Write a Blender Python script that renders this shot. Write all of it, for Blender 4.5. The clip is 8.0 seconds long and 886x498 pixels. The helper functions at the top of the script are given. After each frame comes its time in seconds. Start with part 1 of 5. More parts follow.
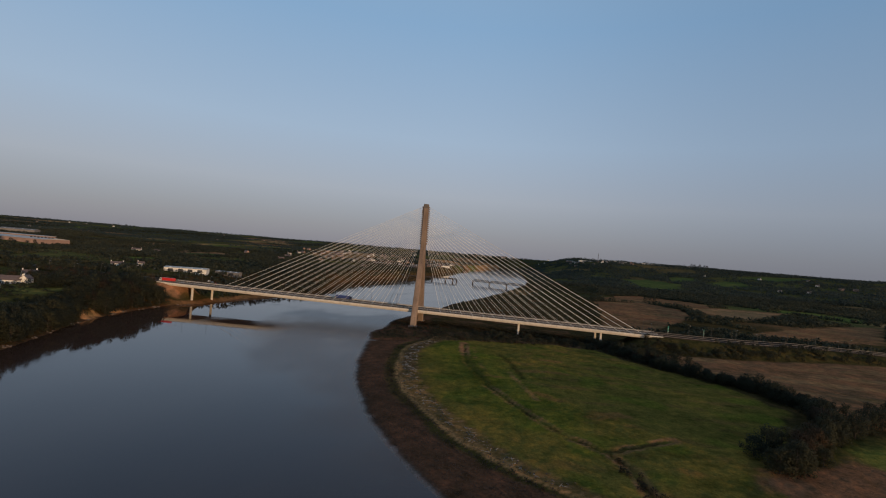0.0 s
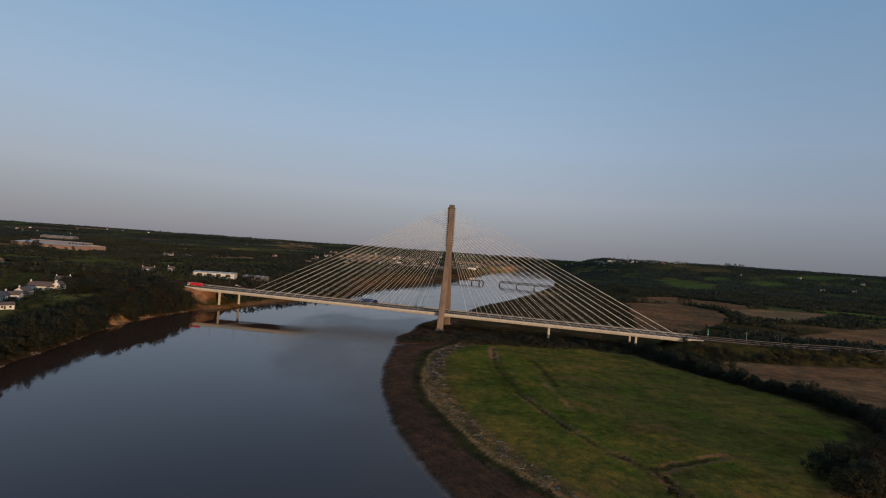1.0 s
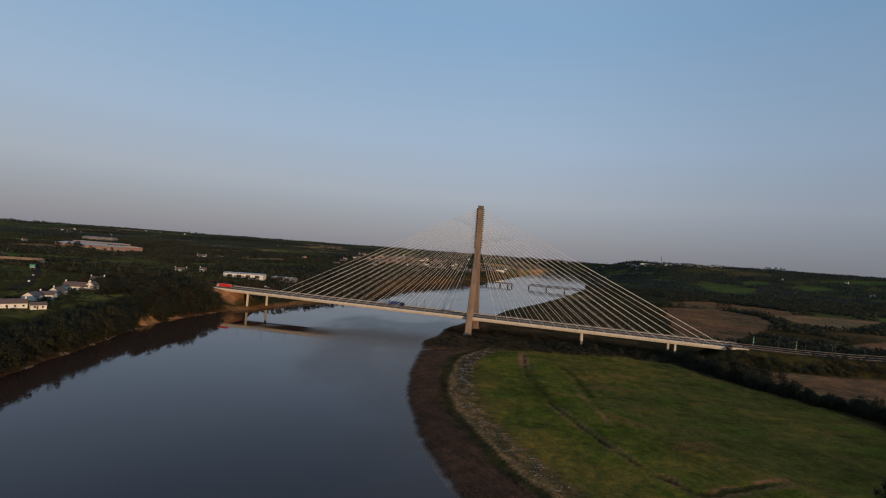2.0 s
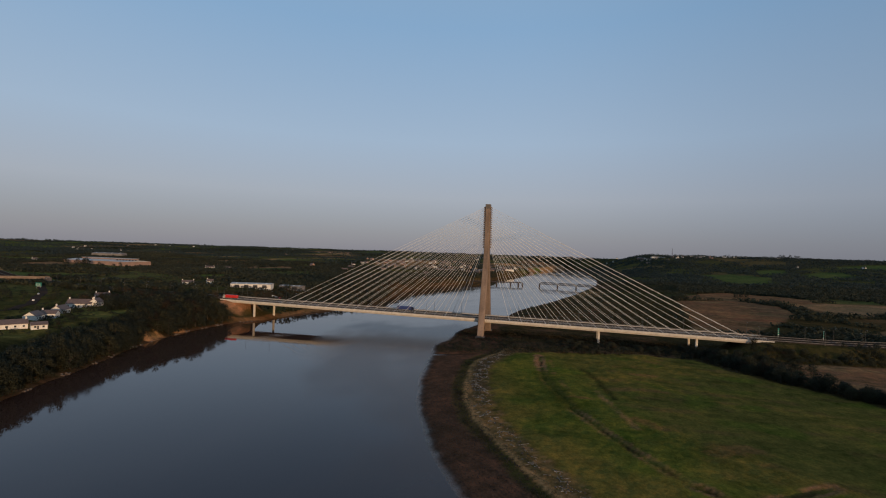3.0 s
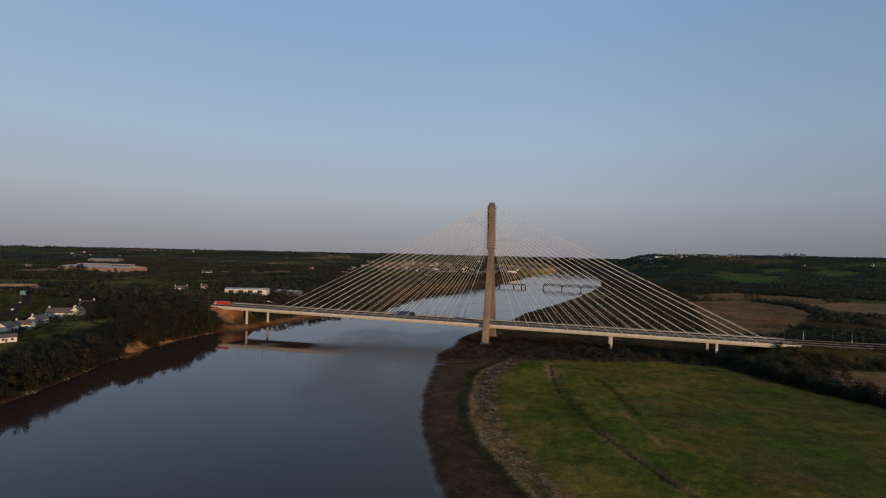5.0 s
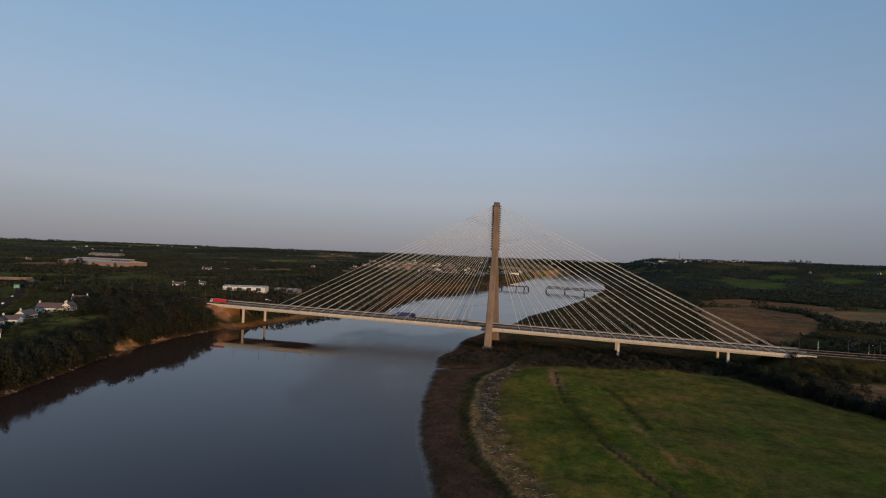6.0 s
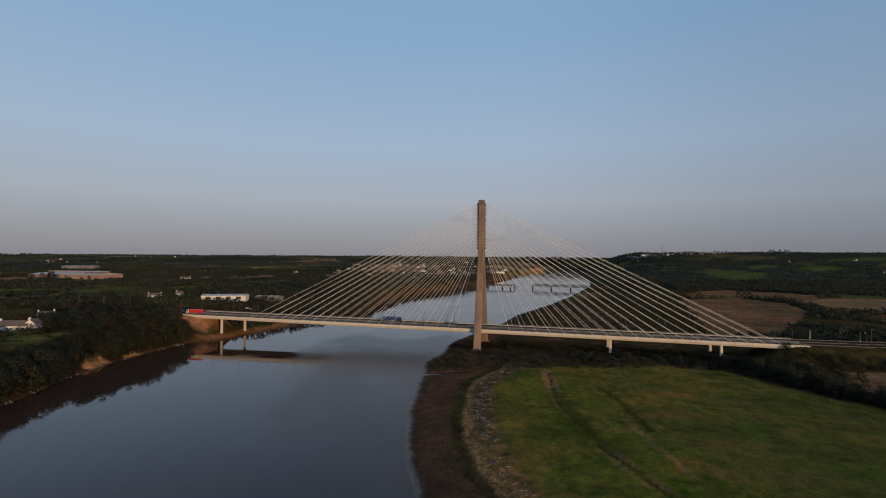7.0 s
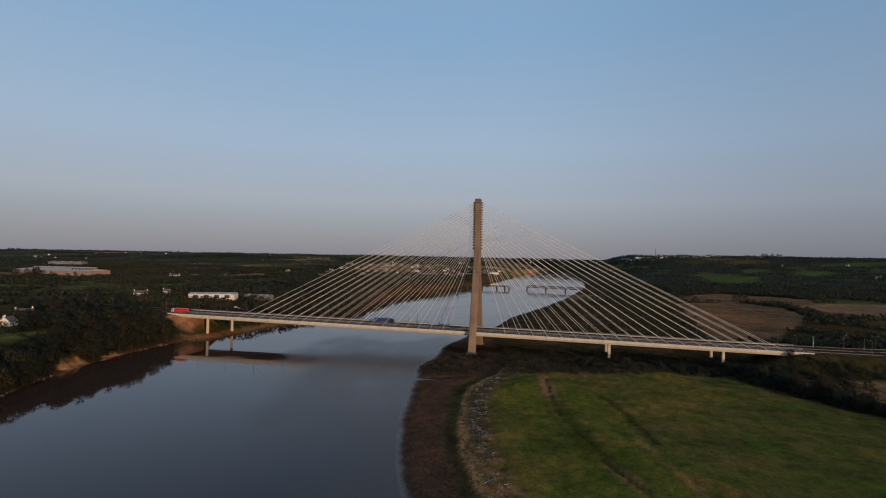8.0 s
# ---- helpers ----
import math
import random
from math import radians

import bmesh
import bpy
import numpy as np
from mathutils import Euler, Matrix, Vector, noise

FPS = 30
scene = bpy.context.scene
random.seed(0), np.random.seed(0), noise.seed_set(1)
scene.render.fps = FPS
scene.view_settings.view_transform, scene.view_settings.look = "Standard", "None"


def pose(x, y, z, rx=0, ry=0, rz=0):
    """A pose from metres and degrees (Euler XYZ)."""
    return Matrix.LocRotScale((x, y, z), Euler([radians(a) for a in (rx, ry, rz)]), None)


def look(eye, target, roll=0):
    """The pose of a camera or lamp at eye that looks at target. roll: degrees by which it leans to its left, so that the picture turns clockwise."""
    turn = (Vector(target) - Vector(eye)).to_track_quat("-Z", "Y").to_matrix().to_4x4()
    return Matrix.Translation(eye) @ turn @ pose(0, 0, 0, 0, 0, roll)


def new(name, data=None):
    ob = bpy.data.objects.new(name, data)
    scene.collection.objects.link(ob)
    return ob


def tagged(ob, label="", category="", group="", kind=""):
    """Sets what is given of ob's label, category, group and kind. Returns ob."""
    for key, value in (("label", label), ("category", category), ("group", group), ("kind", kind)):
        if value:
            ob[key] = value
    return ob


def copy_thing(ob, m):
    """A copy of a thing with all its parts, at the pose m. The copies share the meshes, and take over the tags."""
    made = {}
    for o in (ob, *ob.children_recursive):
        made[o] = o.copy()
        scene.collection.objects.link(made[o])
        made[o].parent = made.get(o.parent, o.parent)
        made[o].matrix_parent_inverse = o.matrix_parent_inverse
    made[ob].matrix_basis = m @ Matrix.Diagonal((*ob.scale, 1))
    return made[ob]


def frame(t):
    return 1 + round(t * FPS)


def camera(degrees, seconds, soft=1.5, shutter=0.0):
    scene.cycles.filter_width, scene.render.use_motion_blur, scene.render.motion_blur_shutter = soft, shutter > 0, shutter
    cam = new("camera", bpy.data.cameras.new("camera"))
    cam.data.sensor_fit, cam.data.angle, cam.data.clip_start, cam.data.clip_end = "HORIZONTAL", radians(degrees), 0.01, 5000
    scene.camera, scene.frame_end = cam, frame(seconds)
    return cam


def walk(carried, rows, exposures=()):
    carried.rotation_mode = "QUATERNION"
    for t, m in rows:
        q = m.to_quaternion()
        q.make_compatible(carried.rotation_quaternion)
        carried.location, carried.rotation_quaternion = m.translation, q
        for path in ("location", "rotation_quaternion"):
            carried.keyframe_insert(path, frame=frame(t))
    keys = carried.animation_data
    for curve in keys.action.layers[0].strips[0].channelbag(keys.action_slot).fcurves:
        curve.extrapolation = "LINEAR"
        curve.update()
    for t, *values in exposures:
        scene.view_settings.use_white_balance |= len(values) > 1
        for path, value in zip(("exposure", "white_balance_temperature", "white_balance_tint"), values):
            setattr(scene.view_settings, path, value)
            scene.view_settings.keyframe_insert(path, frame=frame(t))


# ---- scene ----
cam = camera(84.4, 8.0, soft=1.1)
PATH = [
    (0, (79.738, -469.799, 73.065), (79.484, -467.815, 73.077), 4.8),
    (0.5, (78.706, -464.227, 73.073), (78.402, -462.25, 73.085), 4.5),
    (1, (77.565, -458.66, 73.084), (77.207, -456.692, 73.095), 4.1),
    (1.5, (76.33, -453.043, 73.096), (75.914, -451.087, 73.107), 4.2),
    (2, (75.001, -447.407, 73.06), (74.531, -445.462, 73.071), 4.3),
    (3.5, (70.53, -430.272, 72.651), (70.028, -428.336, 72.671), 0.8),
    (4, (69.009, -424.541, 72.569), (68.512, -422.604, 72.59), 0.3),
    (4.5, (67.415, -418.693, 72.537), (66.915, -416.757, 72.56), 0.6),
    (6, (62.463, -401.057, 72.371), (61.947, -399.125, 72.398), 2.3),
    (6.5, (60.763, -395.168, 72.311), (60.277, -393.228, 72.34), 1.1),
    (7, (58.99, -389.318, 72.256), (58.536, -387.37, 72.288), 0.4),
    (7.5, (57.175, -383.516, 72.216), (56.734, -381.565, 72.249), 0.8),
    (8, (55.424, -377.693, 72.191), (54.995, -375.74, 72.224), 1.1),
]
walk(cam, [(t, look(eye, target, roll)) for t, eye, target, roll in PATH])

from mathutils import kdtree


# ---------------------------------------------------------------- light
SUN_TO = Vector((0.70, -0.71, 0.072)).normalized()
world = bpy.data.worlds.new("evening_sky")
scene.world = world
world.use_nodes = True
wn = world.node_tree.nodes
sky = wn.new("ShaderNodeTexSky")
sky.sky_type = "NISHITA"
sky.sun_disc = False
sky.sun_elevation = math.asin(SUN_TO.z)
sky.sun_rotation = math.atan2(SUN_TO.x, SUN_TO.y)
sky.altitude, sky.air_density, sky.dust_density, sky.ozone_density = 70.0, 1.0, 0.6, 2.0
# an evening haze lies all round the horizon and thins out upwards
wl = world.node_tree.links
up = wn.new("ShaderNodeSeparateXYZ")
wl.new(wn.new("ShaderNodeTexCoord").outputs["Generated"], up.inputs[0])
haze = wn.new("ShaderNodeValToRGB")
while len(haze.color_ramp.elements) < 6:
    haze.color_ramp.elements.new(0.5)
for e, (p, c) in zip(haze.color_ramp.elements, ((0.0, (1.85, 1.90, 2.25)), (0.035, (2.2, 2.27, 2.62)), (0.11, (2.95, 3.2, 3.75)), (0.22, (2.8, 3.62, 4.72)), (0.42, (1.92, 3.15, 4.75)), (1.0, (1.8, 2.5, 3.5)))):
    e.position, e.color = p, (*c, 1)
wl.new(up.outputs["Z"], haze.inputs[0])
veil = wn.new("ShaderNodeMix")
veil.data_type = "RGBA"
veil.inputs[0].default_value = 0.9
wl.new(sky.outputs[0], veil.inputs[6])
wl.new(haze.outputs[0], veil.inputs[7])
# the sky pales in the west and is duller to the east
east = wn.new("ShaderNodeMapRange")
east.interpolation_type = "SMOOTHSTEP"
for i, v in enumerate((-0.15, 0.62, 0.0, 1.0)):
    east.inputs[i + 1].default_value = v
wl.new(up.outputs["X"], east.inputs[0])
dull = wn.new("ShaderNodeMix")
dull.data_type, dull.blend_type = "RGBA", "MULTIPLY"
dull.inputs[0].default_value = 1.0
wl.new(veil.outputs[2], dull.inputs[6])
tint = wn.new("ShaderNodeMix")
tint.data_type = "RGBA"
tint.inputs[6].default_value, tint.inputs[7].default_value = (1, 1, 1, 1), (0.74, 0.77, 0.80, 1)
wl.new(east.outputs[0], tint.inputs[0])
wl.new(tint.outputs[2], dull.inputs[7])
wl.new(dull.outputs[2], wn["Background"].inputs["Color"])
wn["Background"].inputs["Strength"].default_value = 0.131

sun = new("sun", bpy.data.lights.new("sun", "SUN"))
sun.data.energy, sun.data.angle, sun.data.color = 3.1, radians(1.0), (1.0, 0.67, 0.39)
sun.matrix_world = look((0, 0, 500), Vector((0, 0, 500)) - SUN_TO)


# ---------------------------------------------------------------- materials
def material(name, rough=0.8, metal=0.0):
    m = bpy.data.materials.new(name)
    m.use_nodes = True
    b = m.node_tree.nodes["Principled BSDF"]
    b.inputs["Roughness"].default_value, b.inputs["Metallic"].default_value = rough, metal
    return m, m.node_tree.nodes, m.node_tree.links, b


def noise_node(n, l, scale, detail=4.0, rough=0.6, stretch=None):
    co = n.new("ShaderNodeNewGeometry").outputs["Position"]
    if stretch:
        mp = n.new("ShaderNodeMapping")
        mp.inputs["Scale"].default_value = stretch
        l.new(co, mp.inputs["Vector"])
        co = mp.outputs[0]
    t = n.new("ShaderNodeTexNoise")
    t.inputs["Scale"].default_value, t.inputs["Detail"].default_value, t.inputs["Roughness"].default_value = scale, detail, rough
    l.new(co, t.inputs["Vector"])
    return t.outputs["Fac"]


def ramp(n, l, fac, stops):
    r = n.new("ShaderNodeValToRGB")
    while len(r.color_ramp.elements) < len(stops):
        r.color_ramp.elements.new(0.5)
    for e, (p, c) in zip(r.color_ramp.elements, stops):
        e.position, e.color = p, (*c, 1)
    l.new(fac, r.inputs[0])
    return r.outputs[0]


def multiply(n, l, a, b, fac=1.0):
    x = n.new("ShaderNodeMix")
    x.data_type, x.blend_type = "RGBA", "MULTIPLY"
    x.inputs[0].default_value = fac
    l.new(a, x.inputs[6]), l.new(b, x.inputs[7])
    return x.outputs[2]


def bump(n, l, b, height, strength, distance):
    x = n.new("ShaderNodeBump")
    x.inputs["Strength"].default_value, x.inputs["Distance"].default_value = strength, distance
    l.new(height, x.inputs["Height"])
    l.new(x.outputs[0], b.inputs["Normal"])


def surface(name, low, high, scale, rough=0.8, fine=None, relief=0.3, depth=0.05, metal=0.0, stretch=None, spread=(0.3, 0.7)):
    """A material that varies between two colours at one scale and in brightness at a finer one."""
    m, n, l, b = material(name, rough, metal)
    broad = noise_node(n, l, scale, 5, 0.6, stretch)
    c = ramp(n, l, broad, ((spread[0], low), (spread[1], high)))
    small = noise_node(n, l, fine or scale * 9, 4, 0.7)
    c = multiply(n, l, c, ramp(n, l, small, ((0.25, (0.72, 0.72, 0.72)), (0.75, (1.25, 1.25, 1.25)))))
    l.new(c, b.inputs["Base Color"])
    bump(n, l, b, small, relief, depth)
    return m


def foliage(name, dark, light):
    m, n, l, b = material(name, 0.85)
    b.inputs["Specular IOR Level"].default_value = 0.15
    r = n.new("ShaderNodeNewGeometry").outputs["Random Per Island"]
    c = ramp(n, l, r, ((0.0, dark), (1.0, light)))
    o = n.new("ShaderNodeObjectInfo").outputs["Random"]
    c = multiply(n, l, c, ramp(n, l, o, ((0.0, (0.78, 0.82, 0.85)), (0.5, (1.0, 1.0, 1.0)), (1.0, (1.22, 1.12, 0.95)))))
    big = noise_node(n, l, 0.012, 3)
    c = multiply(n, l, c, ramp(n, l, big, ((0.3, (0.63, 0.75, 0.84)), (0.7, (1.09, 1.2, 1.24)))))
    l.new(c, b.inputs["Base Color"])
    thin = n.new("ShaderNodeBsdfTranslucent")
    l.new(c, thin.inputs["Color"])
    both = n.new("ShaderNodeMixShader")
    both.inputs[0].default_value = 0.4
    l.new(b.outputs[0], both.inputs[1]), l.new(thin.outputs[0], both.inputs[2])
    l.new(both.outputs[0], n["Material Output"].inputs["Surface"])
    return m


def ground_material():
    m, n, l, b = material("ground_cover", 0.95)
    b.inputs["Specular IOR Level"].default_value = 0.1
    cover = n.new("ShaderNodeAttribute")
    cover.attribute_name = "cover"
    c = cover.outputs["Color"]
    f1 = noise_node(n, l, 0.02, 6, 0.65)
    f2 = noise_node(n, l, 0.16, 6, 0.7)
    f3 = noise_node(n, l, 0.9, 4, 0.75)
    c = multiply(n, l, c, ramp(n, l, f1, ((0.3, (0.62, 0.72, 0.7)), (0.5, (1.0, 1.0, 1.0)), (0.7, (1.35, 1.2, 1.1)))))
    c = multiply(n, l, c, ramp(n, l, f2, ((0.3, (0.6, 0.66, 0.6)), (0.5, (1.0, 1.0, 1.0)), (0.72, (1.5, 1.3, 1.2)))))
    c = multiply(n, l, c, ramp(n, l, f3, ((0.25, (0.6, 0.6, 0.6)), (0.75, (1.35, 1.35, 1.35)))))
    l.new(c, b.inputs["Base Color"])
    wet = n.new("ShaderNodeAttribute")
    wet.attribute_name = "wet"
    l.new(ramp(n, l, wet.outputs["Fac"], ((0.0, (0.95, 0.95, 0.95)), (1.0, (0.22, 0.22, 0.22)))), b.inputs["Roughness"])
    l.new(ramp(n, l, wet.outputs["Fac"], ((0.0, (0.0, 0.0, 0.0)), (1.0, (0.45, 0.45, 0.45)))), b.inputs["Specular IOR Level"])
    bump(n, l, b, f3, 0.7, 0.5)
    return m


def water_material():
    """Silty water: glassy in the lee of the banks, dulled by ripples in drifting patches."""
    m, n, l, b = material("river_water", 0.05)
    b.inputs["IOR"].default_value = 1.33
    b.inputs["Specular IOR Level"].default_value = 0.43
    big = noise_node(n, l, 0.011, 5, 0.62, (1.0, 0.4, 1.0))
    l.new(ramp(n, l, big, ((0.35, (0.038, 0.018, 0.013)), (0.65, (0.052, 0.027, 0.019)))), b.inputs["Base Color"])
    ripple = n.new("ShaderNodeAttribute")
    ripple.attribute_name = "ripple"
    patch = n.new("ShaderNodeMath")
    patch.operation = "MULTIPLY_ADD"
    l.new(big, patch.inputs[0])
    patch.inputs[1].default_value = 0.6
    l.new(ripple.outputs["Fac"], patch.inputs[2])
    l.new(ramp(n, l, patch.outputs[0], ((0.28, (0.015, 0.015, 0.015)), (0.55, (0.10, 0.10, 0.10)), (1.0, (0.26, 0.26, 0.26)))), b.inputs["Roughness"])
    swell = n.new("ShaderNodeMath")
    swell.operation = "MULTIPLY_ADD"
    l.new(noise_node(n, l, 0.028, 3, 0.55, (1.0, 0.45, 1.0)), swell.inputs[0])
    swell.inputs[1].default_value = 5.0
    l.new(noise_node(n, l, 0.45, 4, 0.6, (1.0, 0.6, 1.0)), swell.inputs[2])
    bump(n, l, b, swell.outputs[0], 0.035, 0.22)
    steep = n.new("ShaderNodeMapRange")
    for i, v in enumerate((0.0, 0.7, 0.022, 0.085)):
        steep.inputs[i + 1].default_value = v
    l.new(ripple.outputs["Fac"], steep.inputs[0])
    l.new(steep.outputs[0], n["Bump"].inputs["Strength"])
    return m


GROUND = ground_material()
WATER = water_material()
CONCRETE = surface("pale_concrete", (0.46, 0.40, 0.32), (0.60, 0.53, 0.43), 0.25, 0.8, 1.6, 0.15, 0.02)
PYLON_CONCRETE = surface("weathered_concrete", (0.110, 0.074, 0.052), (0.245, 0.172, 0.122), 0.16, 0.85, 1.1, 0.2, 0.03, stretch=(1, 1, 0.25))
CAP_CONCRETE = surface("dark_stained_concrete", (0.085, 0.070, 0.058), (0.15, 0.125, 0.10), 0.3, 0.85, 1.4, 0.2, 0.03)
CABLE = surface("cable_sheath", (0.60, 0.56, 0.49), (0.72, 0.67, 0.60), 0.5, 0.45, 3.0, 0.05, 0.01)
ASPHALT = surface("asphalt", (0.044, 0.030, 0.023), (0.058, 0.040, 0.031), 0.3, 1.0, 3.0, 0.2, 0.01)
ASPHALT.node_tree.nodes["Principled BSDF"].inputs["Specular IOR Level"].default_value = 0.0
STEEL = surface("galvanised_steel", (0.30, 0.30, 0.30), (0.42, 0.42, 0.41), 0.8, 0.45, 5.0, 0.05, 0.005, metal=0.6)
DARK_STEEL = surface("dark_steel_rail", (0.05, 0.047, 0.045), (0.085, 0.08, 0.075), 0.8, 0.6, 5.0, 0.05, 0.005, metal=0.3)
RAIL_STEEL = surface("weathered_galvanised_rail", (0.20, 0.175, 0.15), (0.31, 0.275, 0.24), 0.8, 0.6, 5.0, 0.05, 0.005)
BARRIER_STEEL = surface("dull_barrier_steel", (0.085, 0.075, 0.065), (0.15, 0.132, 0.115), 0.5, 0.7, 4.0, 0.05, 0.005)
RUST = surface("rusted_steel", (0.028, 0.022, 0.019), (0.055, 0.038, 0.029), 0.4, 0.85, 3.0, 0.3, 0.03)
BARK = surface("bark", (0.026, 0.019, 0.014), (0.05, 0.038, 0.028), 1.0, 0.95, 6.0, 0.5, 0.04)
WHITE_WALL = surface("white_render", (0.52, 0.48, 0.42), (0.72, 0.68, 0.61), 0.5, 0.8, 3.0, 0.1, 0.01)
SLATE = surface("slate_roof", (0.085, 0.055, 0.044), (0.135, 0.092, 0.074), 0.6, 0.7, 4.0, 0.3, 0.03)
BRICK = surface("reddish_wall", (0.22, 0.14, 0.105), (0.32, 0.20, 0.15), 0.06, 0.85, 0.8, 0.2, 0.03)
METAL_ROOF = surface("grey_metal_roof", (0.12, 0.108, 0.098), (0.19, 0.17, 0.155), 0.05, 0.85, 0.5, 0.1, 0.03)
DARK_OPENING = surface("dark_door", (0.02, 0.02, 0.022), (0.035, 0.035, 0.04), 0.7, 0.5, 4.0, 0.05, 0.01)
RED_PAINT = surface("red_paint", (0.50, 0.025, 0.02), (0.58, 0.035, 0.03), 0.5, 0.35, 4.0, 0.02, 0.002)
BLUE_PAINT = surface("blue_tarpaulin", (0.02, 0.035, 0.12), (0.03, 0.05, 0.16), 0.5, 0.55, 4.0, 0.1, 0.02)
YELLOW_PAINT = surface("yellow_panel", (0.55, 0.36, 0.05), (0.65, 0.45, 0.08), 0.5, 0.5, 4.0, 0.02, 0.002)
RUBBER = surface("black_rubber", (0.015, 0.015, 0.015), (0.03, 0.03, 0.03), 2.0, 0.9, 9.0, 0.1, 0.01)
GREEN_SIGN = surface("green_sign", (0.01, 0.12, 0.09), (0.015, 0.15, 0.11), 0.5, 0.5, 4.0, 0.02, 0.002)
ROCK = surface("bank_rock", (0.08, 0.06, 0.045), (0.17, 0.12, 0.085), 0.12, 0.9, 0.9, 0.6, 0.3)
DRY_REED = foliage("dry_reed", (0.064, 0.043, 0.035), (0.093, 0.062, 0.050))
LEAF = foliage("leaves", (0.033, 0.032, 0.020), (0.052, 0.049, 0.030))
LEAF_RUSSET = foliage("russet_leaves", (0.039, 0.026, 0.017), (0.067, 0.042, 0.026))
LEAF_SCRUB = foliage("scrub_leaves", (0.031, 0.028, 0.016), (0.059, 0.052, 0.031))
WOOD_LEAF = foliage("woodland_leaves", (0.033, 0.033, 0.022), (0.058, 0.056, 0.037))
# aerial haze mixed into the colour: bluer, slightly paler than the nearer woods
HAZED_FAR_LEAF = foliage("hazed_distant_leaves", (0.036, 0.042, 0.035), (0.057, 0.063, 0.052))
PALE_ROOF = surface("pale_metal_roof", (0.30, 0.29, 0.27), (0.42, 0.40, 0.37), 0.05, 0.7, 0.6, 0.1, 0.03)
TAN_WALL = surface("tan_render", (0.20, 0.15, 0.115), (0.30, 0.23, 0.175), 0.3, 0.85, 3.0, 0.1, 0.01)
GLASS = material("window_glass", 0.08)[0]
GLASS.node_tree.nodes["Principled BSDF"].inputs["Base Color"].default_value = (0.02, 0.025, 0.03, 1)


# ---------------------------------------------------------------- mesh helpers
def thing(name, label, category, m=None, group="", kind=""):
    ob = new(name)
    ob.empty_display_size = 1.0
    ob.matrix_world = m or Matrix()
    return tagged(ob, label, category, group, kind)


def part(name, bm, mat, parent=None, label=""):
    me = bpy.data.meshes.new(name)
    if isinstance(bm, tuple):
        me.from_pydata(bm[0], [], bm[1])
    else:
        bm.to_mesh(me)
        bm.free()
    me.materials.append(mat)
    ob = new(name, me)
    ob.parent = parent
    return tagged(ob, label)


def bm_box(x0, x1, y0, y1, z0, z1, bm=None, bevel=0.0):
    own = bmesh.new()
    bmesh.ops.create_cube(own, size=1)
    for v in own.verts:
        v.co = Vector(((x0 + x1) / 2 + v.co.x * (x1 - x0), (y0 + y1) / 2 + v.co.y * (y1 - y0), (z0 + z1) / 2 + v.co.z * (z1 - z0)))
    if bevel:
        bmesh.ops.bevel(own, geom=own.edges[:], offset=bevel, segments=1, affect="EDGES")
    if bm is None:
        return own
    tmp = bpy.data.meshes.new("tmp")
    own.to_mesh(tmp)
    own.free()
    bm.from_mesh(tmp)
    bpy.data.meshes.remove(tmp)
    return bm


def tube(a, b, r0, r1=None, sides=6):
    """Vertices and faces of a closed tapered tube from a to b."""
    a, b = Vector(a), Vector(b)
    q = (b - a).to_track_quat("Z", "Y")
    r1 = r0 if r1 is None else r1
    vs, fs = [], []
    for p, r in ((a, r0), (b, r1)):
        for i in range(sides):
            w = 2 * math.pi * i / sides
            vs.append(p + q @ Vector((math.cos(w) * r, math.sin(w) * r, 0)))
    for i in range(sides):
        j = (i + 1) % sides
        fs.append((i, j, sides + j, sides + i))
    fs += [tuple(range(sides))[::-1], tuple(range(sides, 2 * sides))]
    return vs, fs


def join(*pieces):
    vs, fs = [], []
    for v, f in pieces:
        k = len(vs)
        vs += list(v)
        fs += [tuple(i + k for i in q) for q in f]
    return vs, fs


def box(x0, x1, y0, y1, z0, z1):
    vs = [(x, y, z) for z in (z0, z1) for x, y in ((x0, y0), (x1, y0), (x1, y1), (x0, y1))]
    return vs, [(3, 2, 1, 0), (4, 5, 6, 7), (0, 1, 5, 4), (1, 2, 6, 5), (2, 3, 7, 6), (3, 0, 4, 7)]


def loft(rings):
    """A closed solid through rings of equally many points."""
    k = len(rings[0])
    vs = [p for r in rings for p in r]
    fs = [tuple(range(k))[::-1], tuple(range((len(rings) - 1) * k, len(rings) * k))]
    for i in range(len(rings) - 1):
        for j in range(k):
            fs.append((i * k + j, i * k + (j + 1) % k, (i + 1) * k + (j + 1) % k, (i + 1) * k + j))
    return vs, fs


def smoothstep(a, b, x):
    t = np.clip((np.asarray(x, float) - a) / (b - a), 0, 1)
    return t * t * (3 - 2 * t)


# ---------------------------------------------------------------- the lie of the land
LEFT_SHORE = ((-2000, 2300), (-700, 250), (-500, -40), (-330, -150), (-255, -179), (-206, -198), (-150, -222), (-104, -233), (-70, -234), (-50, -234), (-36, -236), (-22, -222), (-12, -214), (35, -212), (68, -208),
              (92, -200), (125, -190), (193, -172), (304, -198), (463, -215), (590, -207), (657, -186), (813, -143), (1275, -118), (1700, -91), (2400, 0), (2760, 80))
RIGHT_SHORE = ((-2000, 2700), (-700, 560), (-500, 235), (-400, 140), (-324, 64.2), (-285, 36.2), (-245, 15.2), (-204, -0.6), (-167, -10.6), (-131, -16.6), (-95, -23), (-67, -31), (-30, -25),
               (14, -30), (66, -18), (150, 3), (220, 9), (361, 45), (535, 82), (780, 122), (920, 143), (1200, 160), (1627, 157), (2300, 140), (2760, 110))
